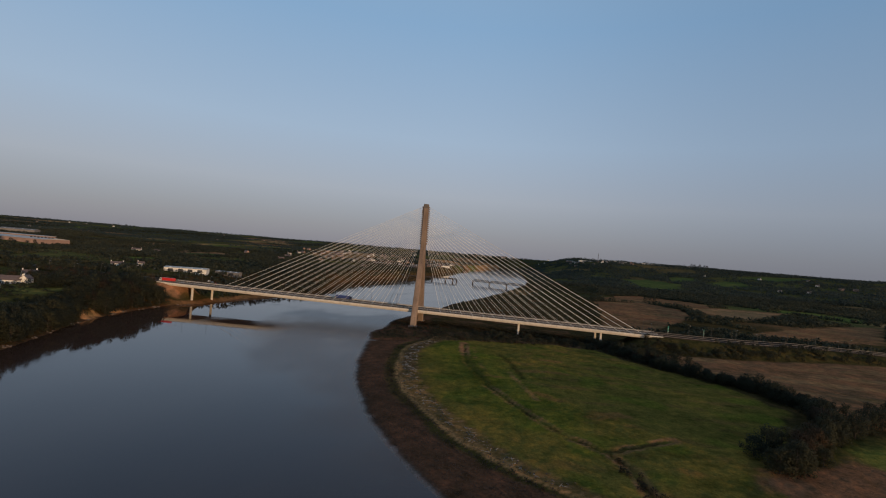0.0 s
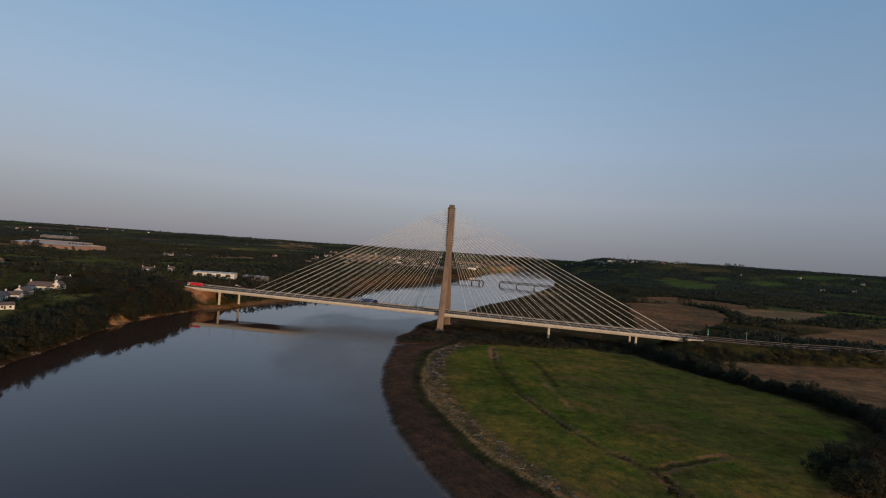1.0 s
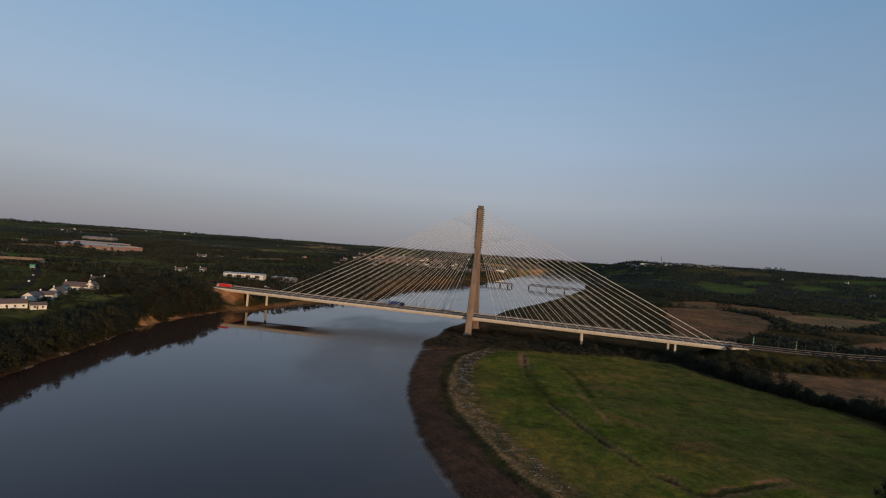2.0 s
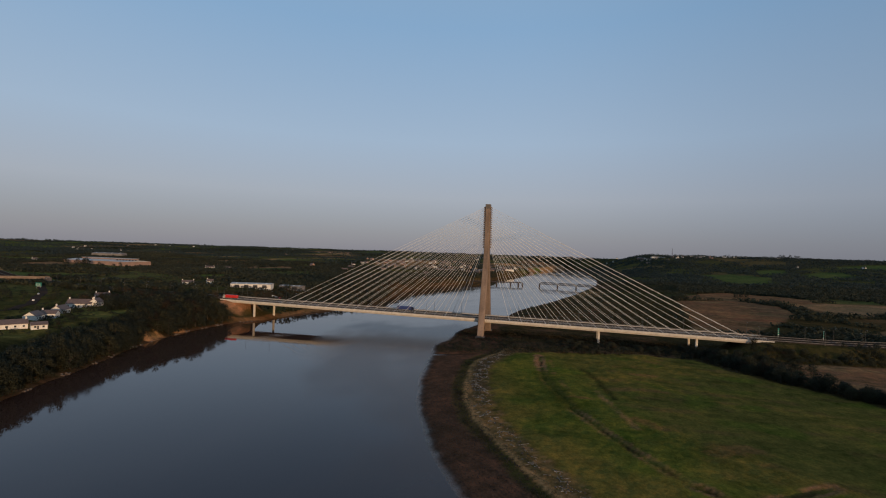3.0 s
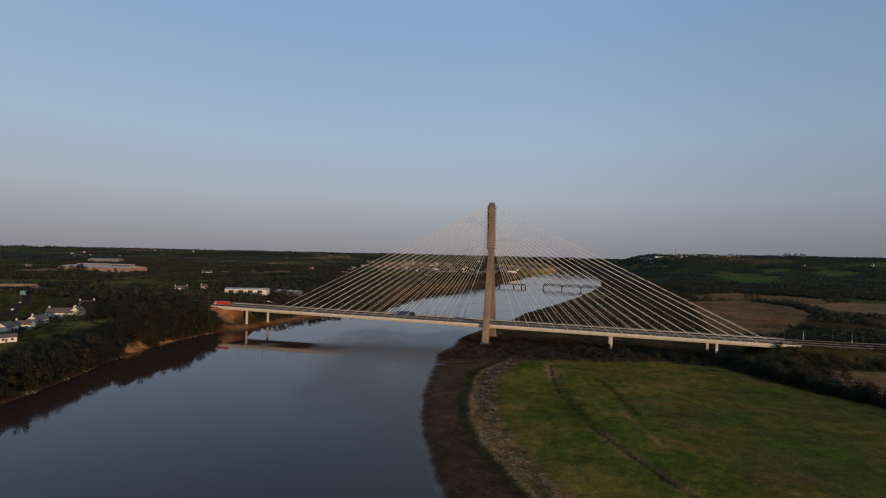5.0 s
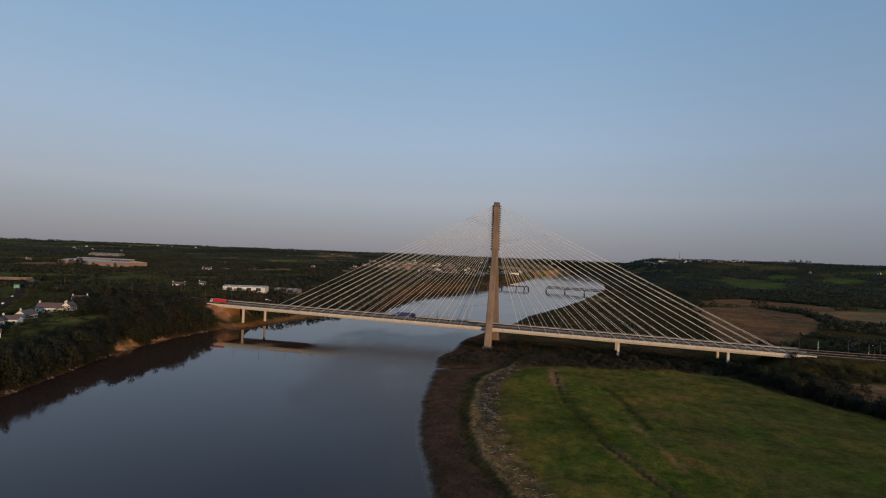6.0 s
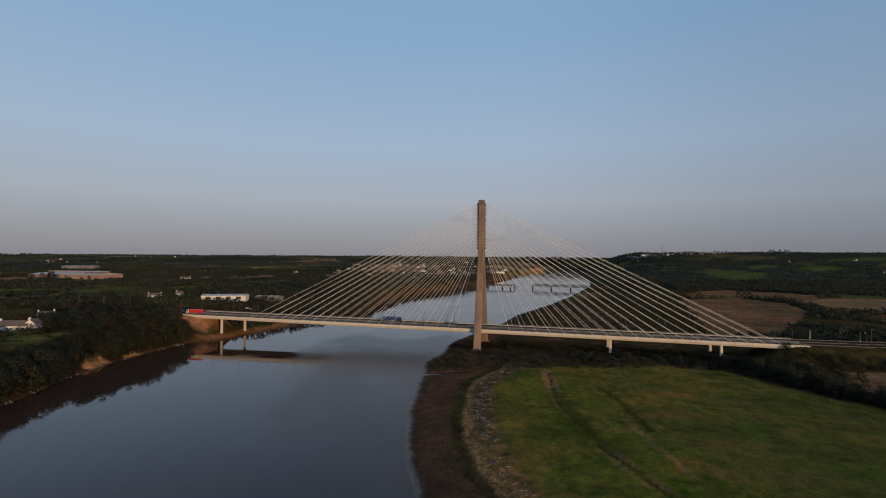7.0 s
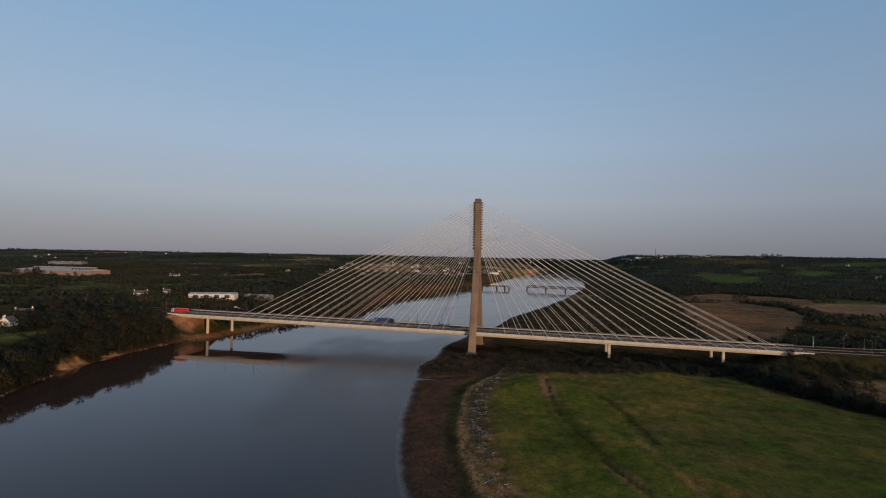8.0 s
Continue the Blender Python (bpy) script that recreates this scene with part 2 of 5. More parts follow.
GRASS_EDGE = ((-600, 480), (-420, 230), (-330, 128), (-314, 104), (-303, 83), (-284, 68), (-257, 51), (-227, 33.5), (-182, 20.5), (-130, 14), (-100, 16), (-80, 26), (-60, 30), (0, 20), (80, 8), (200, 30), (400, 75))


def shore(table, y):
    ys, xs = zip(*table)
    return sum(np.interp(y + o, ys, xs) for o in (-15, -10, -5, 0, 5, 10, 15)) / 7


def along(x, y, ax, ay, bx, by):
    """Distance from a segment."""
    t = np.clip(((x - ax) * (bx - ax) + (y - ay) * (by - ay)) / ((bx - ax) ** 2 + (by - ay) ** 2), 0, 1)
    return np.hypot(x - ax - t * (bx - ax), y - ay - t * (by - ay))


def wavy(x, y, size, seed):
    """Smooth noise of about -1 to 1 out of a few turned waves."""
    rng = np.random.RandomState(seed)
    out = 0
    for i in range(9):
        w, p, k = rng.uniform(0, 6.283), rng.uniform(0, 6.283), rng.uniform(0.6, 2.2) / size
        out = out + np.sin((x * math.cos(w) + y * math.sin(w)) * k * 6.283 + p + 1.3 * np.sin((x * math.sin(w) - y * math.cos(w)) * k * 3 + p * 2))
    return out / 4.5


def river_gap(x, y):
    """Metres inland from the nearer waterline; negative on the river. Also which bank: -1 left, 1 right."""
    rag = 0.9 * wavy(x, y, 60, 3)
    dl = shore(LEFT_SHORE, y) - x + rag
    dr = x - shore(RIGHT_SHORE, y) + rag
    far = y - 2700
    d = np.maximum(np.maximum(dl, dr), far)
    return d, np.where(dl > dr, -1, 1)


ROAD_LEFT = ((-265, 0, 18.87), (-350, 12, 18.2), (-445, 26, 17.4), (-560, 52, 16.5), (-760, 120, 16), (-1000, 240, 17))
ROAD_RIGHT = ((222, 0, 14.0), (265, 5, 13.3), (312, 20, 12.0), (365, 42, 11.0), (420, 54, 9.5), (520, 62, 8.0), (700, 72, 7.5), (950, 110, 9.0))


def near_road(x, y):
    d, z = np.full(np.shape(x), 1e9), np.zeros(np.shape(x))
    for road in (ROAD_LEFT, ROAD_RIGHT):
        for (ax, ay, az), (bx, by, bz) in zip(road, road[1:]):
            t = np.clip(((x - ax) * (bx - ax) + (y - ay) * (by - ay)) / ((bx - ax) ** 2 + (by - ay) ** 2), 0, 1)
            q = np.hypot(x - ax - t * (bx - ax), y - ay - t * (by - ay))
            z = np.where(q < d, az + t * (bz - az), z)
            d = np.minimum(q, d)
    return d, z


def meadow_ditch(x, y):
    run = ((54, -84), (60, -146), (76, -200), (95, -240), (110, -265), (124, -277), (131, -290), (131, -325))
    q = along(x, y, 124, -277, 155, -254)
    for a, b in zip(run, run[1:]):
        q = np.minimum(q, along(x, y, *a, *b))
    return q + 0.5 * wavy(x, y, 16, 44)


def height(x, y):
    x, y = np.asarray(x, float), np.asarray(y, float)
    d, bank = river_gap(x, y)
    g = np.maximum(shore(GRASS_EDGE, y) - shore(RIGHT_SHORE, y), 6)
    right = 2.1 * np.clip(d / g, 0, 1) ** 0.8 + 0.5 * smoothstep(g - 1, g + 4, d)
    right = right + 5.0 * smoothstep(90, 330, y) * smoothstep(40, 160, d)
    right = right + 0.35 * wavy(x, y, 60, 8) * smoothstep(g, g + 20, d)
    low = smoothstep(-40, -22, y) * (1 - smoothstep(160, 320, y)) * (1 - smoothstep(60, 190, d))
    steep = smoothstep(-165, -130, y)
    left = 0.7 * smoothstep(0, 5, d) + (3.5 - 1.6 * low) * smoothstep(4, 10, d) + 13.0 * (smoothstep(7, 46, d) * (1 - steep) + smoothstep(5, 24, d) * steep) * (1 - 0.82 * low) - 2.0 * smoothstep(60, 160, y) * smoothstep(30, 90, d)
    left = left + 1.2 * wavy(x, y, 55, 5) * smoothstep(10, 40, d)
    right = right - 0.45 * (1 - smoothstep(0.6, 2.2, meadow_ditch(x, y))) * smoothstep(g + 6, g + 14, d) + 0.22 * wavy(x, y, 9, 9) * smoothstep(g, g + 6, d)
    right = right - 2.2 * (1 - smoothstep(0.8, 3.0, along(x, y, -24, -100, 8, -91)))
    land = np.where(bank < 0, left, right)
    hill = 90 * np.exp(-(along(x, y, 560, 2560, 3000, 1500) / 800) ** 2) + 51 * np.exp(-(along(x, y, -5200, 2600, 800, 4700) / 1250) ** 2)
    hill = hill + 16 * np.exp(-(along(x, y, -700, 1500, -2200, 900) / 500) ** 2)
    hill = hill + smoothstep(400, 1400, np.hypot(x, y)) * (5 * wavy(x, y, 900, 11) + 2.0 * wavy(x, y, 260, 12))
    land = land + np.maximum(hill, -1) * smoothstep(30, 420, d)
    land = np.where(d < 0, np.maximum(-2.5, d * 0.3), land)
    q, z = near_road(x, y)
    bankfill = 1 - smoothstep(14, 34, q)
    return land + np.where(d > 1, (z - 0.25 - land) * bankfill, 0)


def inside(poly, x, y):
    hit = np.zeros(np.shape(x), bool)
    for (ax, ay), (bx, by) in zip(poly, poly[1:] + poly[:1]):
        with np.errstate(divide="ignore", invalid="ignore"):
            hit ^= ((ay > y) != (by > y)) & (x < (bx - ax) * (y - ay) / (by - ay) + ax)
    return hit


MEADOW = [(26, -83), (52, -73), (89, -58), (122, -51), (160, -52), (176, -84), (198, -112), (226, -142), (236, -184), (226, -205), (180, -262), (150, -330), (60, -400), (-40, -200), (-10, -110)]
LAWN = [(-294, -122), (-270, -108), (-252, -120), (-246, -138), (-256, -152), (-276, -146)]
BROWN_FIELDS = [
    [(200, 117), (237, 92), (357, 285), (384, 412), (350, 505), (243, 435)],
    [(250, 470), (355, 500), (464, 516), (516, 594), (455, 676), (395, 713), (330, 660)],
    [(396, 314), (436, 312), (476, 340), (640, 560), (507, 556), (410, 486)],
    [(222, -42), (259, -28), (317, -2), (380, 18), (450, 26), (480, -60), (430, -150), (340, -196), (275, -198), (262, -160), (250, -132), (222, -104), (200, -78)],
    [(356, 150), (418, 146), (546, 189), (731, 452), (560, 330)],
    [(-1500, 2100), (-1520, 2500), (-1230, 2500), (-1250, 2013)],
    [(-1160, 1330), (-1092, 1438), (-960, 1620), (-1130, 1580)],
    [(-850, 1480), (-720, 1620), (-540, 1950), (-430, 1700), (-600, 1400)],
    [(-800, 2290), (-700, 2620), (-1000, 2650), (-1070, 2410)],
]
TAN_STRIPS = [[(-1040, 1100), (-1000, 1090), (-800, 1440), (-840, 1480)], [(-1712, 2380), (-1660, 2340), (-1480, 2560), (-1560, 2640)], [(-780, 1560), (-640, 1500), (-560, 1720), (-700, 1780)],
              [(-600, 1150), (-480, 1100), (-430, 1500), (-560, 1700), (-660, 1500)], [(412, 470), (430, 360), (470, 350), (610, 540), (510, 545)]]
GREEN_FIELDS = [[(-873, 190), (-780, 234), (-714, 182), (-766, 120)], [(524, 1491), (648, 1545), (720, 1400), (644, 1178), (589, 1103), (504, 1098)], [(1040, 1790), (1289, 1897), (1420, 1830), (1189, 1690)], [(770, 1696), (867, 1701), (836, 1570), (717, 1508)],
                [(860, 1560), (1010, 1620), (990, 1480), (880, 1420)], [(-760, 640), (-700, 760), (-560, 700), (-640, 590)]]
rng = np.random.RandomState(4)
SEEDS = np.column_stack((rng.uniform(-5200, 5200, 900), rng.uniform(-900, 5000, 900)))
SEEDS = np.concatenate((SEEDS, np.column_stack((rng.uniform(-1500, 1600, 260), rng.uniform(-400, 1800, 260)))))
COVERS = np.array([(0.070, 0.082, 0.040), (0.080, 0.115, 0.042), (0.056, 0.062, 0.034), (0.17, 0.12, 0.085), (0.23, 0.17, 0.11), (0.026, 0.029, 0.018)])
SEED_KIND = rng.choice(6, len(SEEDS), p=(0.28, 0.10, 0.20, 0.09, 0.05, 0.28))


SEED_TREE = kdtree.KDTree(len(SEEDS))
for i, p in enumerate(SEEDS):
    SEED_TREE.insert((p[0], p[1], 0.0), i)
SEED_TREE.balance()


def field_of(x, y):
    """The field that each point lies in, and its distance from the field's edge."""
    x, y = np.asarray(x, float), np.asarray(y, float)
    xx, yy = x + 14 * wavy(x, y, 300, 21), y + 14 * wavy(x, y, 300, 22)
    which, edge = np.zeros(x.shape, int), np.zeros(x.shape)
    for i, (u, v) in enumerate(zip(xx.tolist(), yy.tolist())):
        (_, k, a), (_, _, b) = SEED_TREE.find_n((u, v, 0.0), 2)
        which[i], edge[i] = k, (b - a) / 2
    return which, edge


def within(poly, x, y, soft):
    """One inside an outline, nought outside, with a soft border."""
    gap = np.min([along(x, y, *p, *q) for p, q in zip(poly, poly[1:] + poly[:1])], 0)
    return smoothstep(-soft, soft, np.where(inside(poly, x, y), gap, -gap))


def ground_cover(x, y):
    which, edge = field_of(x, y)
    c = COVERS[SEED_KIND[which]].copy()
    d, bank = river_gap(x, y)
    g = np.maximum(shore(GRASS_EDGE, y) - shore(RIGHT_SHORE, y), 6)

    def lay(mask, colour):
        k = np.clip(mask, 0, 1)[:, None]
        c[:] = c * (1 - k) + np.array(colour) * k

    near = 1 - smoothstep(420, 700, np.hypot(x - 60, y + 60))
    belt = (bank > 0) * smoothstep(600, 660, y + 60 * wavy(x, y, 500, 63)) * (1 - smoothstep(1000, 1060, y - 90 * wavy(x, y, 420, 64)))
    lay((bank > 0) * smoothstep(900, 1050, y) * (x > 100) * 0.75, (0.050, 0.058, 0.032))
    lay(belt * 0.85, (0.024, 0.027, 0.016))
    lay(near * (bank > 0), (0.040, 0.036, 0.021))
    lay(near * (bank > 0) * (x < 150) * smoothstep(-0.2, 0.5, wavy(x * 0.5, y, 22, 79)), (0.078, 0.054, 0.040))
    lay(near * (bank > 0) * smoothstep(130, 150, x) * (1 - smoothstep(-225, -205, y)), (0.060, 0.062, 0.024))
    lay(near * (bank < 0), (0.042, 0.048, 0.022))
    lay(inside(LAWN, x + 3 * wavy(x, y, 20, 35), y + 3 * wavy(x, y, 20, 36)) * 0.85, (0.095, 0.110, 0.042))
    lay((1 - smoothstep(24, 46, along(x, y, -250, -205, -345, -85))) * smoothstep(-0.5, 0.4, wavy(x, y, 30, 39)) * 0.75, (0.100, 0.112, 0.046))
    lay((bank < 0) * (y > 70) * (y < 680) * (1 - smoothstep(120, 200, d)) * 0.9, (0.050, 0.037, 0.026))
    lay((bank < 0) * smoothstep(640, 680, y) * (1 - smoothstep(1500, 1700, y)) * (1 - smoothstep(150, 320, d)) * 0.8, (0.052, 0.042, 0.028))
    for poly in BROWN_FIELDS:
        lay(within(poly, x + 4 * wavy(x, y, 60, 31), y + 4 * wavy(x, y, 60, 32), 3.0), (0.135, 0.087, 0.060))
    for poly in GREEN_FIELDS:
        lay(within(poly, x + 12 * wavy(x, y, 120, 31), y + 12 * wavy(x, y, 120, 32), 8.0), (0.060, 0.092, 0.040))
    for poly in TAN_STRIPS:
        lay(within(poly, x + 6 * wavy(x, y, 60, 31), y + 6 * wavy(x, y, 60, 32), 5.0) * np.clip(0.8 + 0.5 * wavy(x * 0.3, y, 40, 65), 0, 1), (0.21, 0.15, 0.10))
    crop = smoothstep(-0.1, 0.9, wavy(x * 0.22 + y * 0.1, y, 46, 37) + 0.5 * wavy(x * 0.4, y, 17, 38))
    lay(np.any([inside(p, x, y) for p in BROWN_FIELDS], 0) * crop * 0.75, (0.19, 0.135, 0.085))
    lay(np.any([inside(p, x, y) for p in BROWN_FIELDS[:2]], 0) * smoothstep(0.3, 1.0, wavy(x * 0.2, y, 60, 66)) * 0.7, (0.13, 0.066, 0.05))
    lay((1 - smoothstep(9, 19, along(x, y, 188, -288, 234, -264) + 3 * wavy(x, y, 14, 78))) * 0.9, (0.135, 0.082, 0.060))
    lay((1 - smoothstep(8, 18, along(x, y, 242, -248, 330, -210) + 3 * wavy(x, y, 20, 77))) * 0.9, (0.105, 0.125, 0.036))
    meadow = within(MEADOW, x + 2 * wavy(x, y, 30, 33), y + 2 * wavy(x, y, 30, 34), 2.5) * (bank > 0)
    lay(meadow, (0.102, 0.098, 0.030))
    streak = wavy(x * 0.35, y, 26, 41) + 0.6 * wavy(x, y, 18, 42)
    lay(meadow * smoothstep(0.15, 0.9, streak) * smoothstep(60, 110, x) * 0.6, (0.108, 0.080, 0.036))
    lay(meadow * smoothstep(0.3, 1.1, wavy(x * 0.4, y, 34, 49)) * 0.55, (0.042, 0.052, 0.015))
    # tussock shadows painted into the grass colour as fine dark streaks, towards +x
    lay(meadow * smoothstep(0.45, 1.1, wavy(x * 0.3, y, 13, 67)) * smoothstep(90, 150, x) * 0.5, (0.044, 0.050, 0.016))
    lay(meadow * smoothstep(0.2, 0.9, wavy(x, y, 60, 43)) * 0.6, (0.070, 0.104, 0.020))
    lay(meadow * (1 - smoothstep(10, 34, along(x, y, 45, -100, 100, -240))) * 0.5, (0.066, 0.102, 0.018))
    ditch = meadow_ditch(x, y)
    faint = smoothstep(-212, -190, y) * (1 - smoothstep(-136, -120, y))
    lay(meadow * faint * (1 - smoothstep(2, 8, ditch)) * 0.7, (0.040, 0.050, 0.014))
    lay(meadow * (1 - 0.75 * faint) * (1 - smoothstep(0.5, 1.9, ditch)) * np.clip(0.65 + 0.5 * wavy(x, y, 24, 53), 0.15, 1), (0.038, 0.030, 0.018))
    lay(meadow * smoothstep(-122, -112, y) * (1 - smoothstep(1.2, 2.6, np.abs(ditch - 2.6))) * (x < 55.5 - 0.1 * (y + 84)), (0.19, 0.125, 0.08))
    lay(meadow * smoothstep(0.9, 1.6, ditch) * (1 - smoothstep(2.4, 3.8, ditch)) * np.clip(0.55 + 0.7 * wavy(x, y, 26, 45) + 0.4 * smoothstep(-140, -110, y), 0, 1) * (1 - 0.8 * faint), (0.17, 0.108, 0.070))
    groove = np.minimum(along(x, y, 81, -114, 90, -140), along(x, y, 90, -140, 96, -176)) + 0.6 * wavy(x, y, 16, 50)
    lay(meadow * (1 - smoothstep(0.8, 2.6, groove)) * 0.8, (0.034, 0.036, 0.014))
    track = np.minimum(along(x, y, 88, -164, 93, -186), along(x, y, 93, -186, 102, -218)) + 0.6 * wavy(x, y, 16, 50)
    lay(meadow * (1 - smoothstep(0.6, 2.4, track)) * np.clip(0.7 + 0.6 * wavy(x, y, 22, 51), 0, 0.95), (0.19, 0.13, 0.065))
    track = np.minimum(along(x, y, 62, -92, 66, -140), along(x, y, 66, -140, 76, -176)) + 0.9 * wavy(x, y, 12, 59)
    lay(meadow * (1 - smoothstep(0.4, 2.0, track)) * np.clip(0.4 + 0.6 * wavy(x, y, 18, 60), 0, 0.8), (0.15, 0.105, 0.05))
    for ax, ay, bx, by, r in ((75, -180, 82, -180, 3.0), (96, -158, 122, -153, 4.0), (104, -206, 112, -214, 4.0), (126, -236, 140, -228, 6.0), (112, -118, 124, -116, 4.0)):
        lay(meadow * (1 - smoothstep(0.3 * r, r, along(x, y, ax, ay, bx, by) + 1.6 * wavy(x, y, 9, 68))) * 0.7, (0.15, 0.098, 0.046))
    # bleached grass and flood wrack along the meadow's edge
    rim = d - g + 1.0 * wavy(x, y, 30, 46)
    fore = (bank > 0) * (y < -60)
    lay(fore * smoothstep(-3, 2, rim) * (1 - smoothstep(9, 17, rim + 3 * wavy(x, y, 12, 55))) * 0.8, (0.085, 0.062, 0.036))
    lay(fore * smoothstep(3, 6, rim) * (1 - smoothstep(11, 15, rim)) * smoothstep(0.0, 0.6, wavy(x, y, 7, 47)) * 0.8, (0.17, 0.125, 0.085))
    # flood debris strewn inside the rim, thickest towards the bridge
    strewn = smoothstep(2.2, 4.0, rim) * (1 - smoothstep(9, 13, rim + 2 * wavy(x, y, 10, 69)))
    lay(fore * strewn * smoothstep(-205, -180, y) * 0.85, (0.062, 0.050, 0.036))
    lay(fore * strewn * (1 - smoothstep(-205, -180, y)) * smoothstep(-0.1, 0.5, wavy(x, y, 16, 70)) * 0.85, (0.16, 0.11, 0.055))
    lay(fore * smoothstep(-1.6, 0.2, rim) * (1 - smoothstep(1.4, 3.4, rim)), (0.28, 0.18, 0.10))
    lay(fore * smoothstep(-8, -5, rim) * (1 - smoothstep(-1.5, 0, rim)) * (0.8 + 0.2 * smoothstep(-0.3, 0.3, wavy(x, y, 40, 52))), (0.042, 0.034, 0.021))
    lay(fore * (1 - smoothstep(-262, -240, y)) * smoothstep(-14, -9, rim + 2 * wavy(x, y, 14, 77)) * (1 - smoothstep(-2, 0, rim)) * 0.8, (0.046, 0.048, 0.020))
    # mud
    lay((bank > 0) * (1 - smoothstep(-8, -5, rim)) * (y < 60), (0.088, 0.052, 0.040))
    lay((bank > 0) * (1 - smoothstep(3, 8, d)), (0.060, 0.040, 0.034))
    lay((bank < 0) * (1 - smoothstep(4, 8, d)) * smoothstep(0.2, 0.9, wavy(x, y, 30, 48)), (0.12, 0.080, 0.050))
    lay((bank < 0) * (1 - smoothstep(2, 5, d)), (0.062, 0.045, 0.034))
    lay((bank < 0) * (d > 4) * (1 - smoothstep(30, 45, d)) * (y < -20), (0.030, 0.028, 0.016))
    lay((bank < 0) * (1 - smoothstep(8, 16, d)) * smoothstep(2, 4, d) * smoothstep(-40, -20, y) * (1 - smoothstep(60, 120, y)), (0.15, 0.10, 0.06))
    scar = np.minimum(along(x, y, -237, -96, -235, -104) + 0.6, along(x, y, -233, -124, -229, -139)) + 1.0 * wavy(x, y, 9, 71)
    lay((bank < 0) * smoothstep(1.2, 2.4, d) * (1 - smoothstep(2.4, 4.0, scar)), (0.44, 0.27, 0.15))
    lay((bank < 0) * smoothstep(1.2, 2.4, d) * (1 - smoothstep(2.4, 4.0, scar)) * smoothstep(0.1, 0.7, wavy(x, y, 6, 72)) * 0.7, (0.13, 0.08, 0.05))
    q, _ = near_road(x, y)
    lay(smoothstep(9, 11, q) * (1 - smoothstep(32, 40, q)) * near, (0.040, 0.042, 0.022))
    lay((x > -266) * (1 - smoothstep(-245, -238, x + 2 * wavy(x, y, 12, 57))) * smoothstep(-25, -18, y + 3 * wavy(x, y, 14, 56)) * (y < 14.5), (0.21, 0.135, 0.10))
    return c * np.array((1.29, 1.0, 0.74))


def lines(*runs):
    out = [runs[0][0]]
    for a, b, n, grow in runs:
        step = np.linspace(0, 1, n + 1)[1:]
        out += list(a + (b - a) * step ** grow) if grow >= 1 else list(b - (b - a) * (1 - step) ** (1 / grow))
    return np.array(out)


gx = lines((-5200, -480, 55, 0.5), (-480, -30, 118, 1), (-30, 260, 185, 1), (260, 480, 56, 1), (480, 5200, 55, 2))
gy = lines((-2200, -340, 18, 0.5), (-340, -40, 185, 1), (-40, 200, 68, 1), (200, 1000, 100, 1), (1000, 4950, 95, 1.4))
GX, GY = np.meshgrid(gx, gy)
px, py = GX.ravel(), GY.ravel()
pz = height(px, py)
nx, ny = len(gx), len(gy)
ii, jj = np.meshgrid(np.arange(nx - 1), np.arange(ny - 1))
k0 = (jj * nx + ii).ravel()
quads = np.column_stack((k0, k0 + 1, k0 + 1 + nx, k0 + nx))
me = bpy.data.meshes.new("ground")
me.vertices.add(len(px))
me.vertices.foreach_set("co", np.column_stack((px, py, pz)).ravel())
me.loops.add(quads.size)
me.loops.foreach_set("vertex_index", quads.ravel())
me.polygons.add(len(quads))
me.polygons.foreach_set("loop_start", np.arange(len(quads)) * 4)
me.polygons.foreach_set("use_smooth", np.ones(len(quads), bool))
me.update(calc_edges=True)
att = me.color_attributes.new("cover", "FLOAT_COLOR", "POINT")
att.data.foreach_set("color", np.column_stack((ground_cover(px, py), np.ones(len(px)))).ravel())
shore_gap, shore_side = river_gap(px, py)
wet = (shore_side > 0) * (1 - smoothstep(1.0, 4.5, shore_gap + 0.8 * wavy(px, py, 14, 58))) * (py < 60)
me.attributes.new("wet", "FLOAT", "POINT").data.foreach_set("value", wet.astype(np.float32))
me.materials.append(GROUND)
tagged(new("ground", me), "rolling farmland with green meadow, brown fields and muddy river banks", "ground", kind="structure")

wx = lines((-400, -245, 10, 1), (-245, 5, 84, 1), (5, 900, 60, 1))
wy = lines((-700, -330, 16, 1), (-330, 130, 132, 1), (130, 2900, 130, 1))
nw = len(wx)
water = part("water", ([(x, y, 0.0) for y in wy for x in wx], [(j * nw + i, j * nw + i + 1, j * nw + i + nw + 1, j * nw + i + nw) for j in range(len(wy) - 1) for i in range(nw - 1)]), WATER)
qx, qy = np.meshgrid(wx, wy)
qx, qy = qx.ravel(), qy.ravel()
# slack water along the wooded bank, parted from the rippled stream by a ragged edge
slack = np.interp(qy, (-330, -200, -168, -98, -33, 10, 80), (170, 136, 120, 116, 94, 76, 40))
lee = qx - shore(LEFT_SHORE, qy) - slack + 9 * wavy(qx, qy * 0.6, 70, 81) + 3 * wavy(qx, qy, 18, 84)
stream = smoothstep(-7, 9, lee) * (0.55 + 0.45 * smoothstep(0, 60, lee))
open_water = stream * (1 - 0.72 * smoothstep(10, 70, qy)) + 0.22 * wavy(qx, qy * 0.4, 90, 82) + 0.16 * wavy(qx, qy * 0.5, 30, 83)
lanes = smoothstep(0.35, 1.0, wavy(qx * 0.35, qy, 26, 85)) * smoothstep(-70, -20, lee) * (1 - smoothstep(-10, 20, lee))
open_water = open_water + 0.35 * lanes
water.data.attributes.new("ripple", "FLOAT", "POINT").data.foreach_set("value", np.clip(open_water * 0.75, 0, 1).astype(np.float32))
tagged(water, "calm dark tidal river reflecting the evening sky", "river", kind="structure")


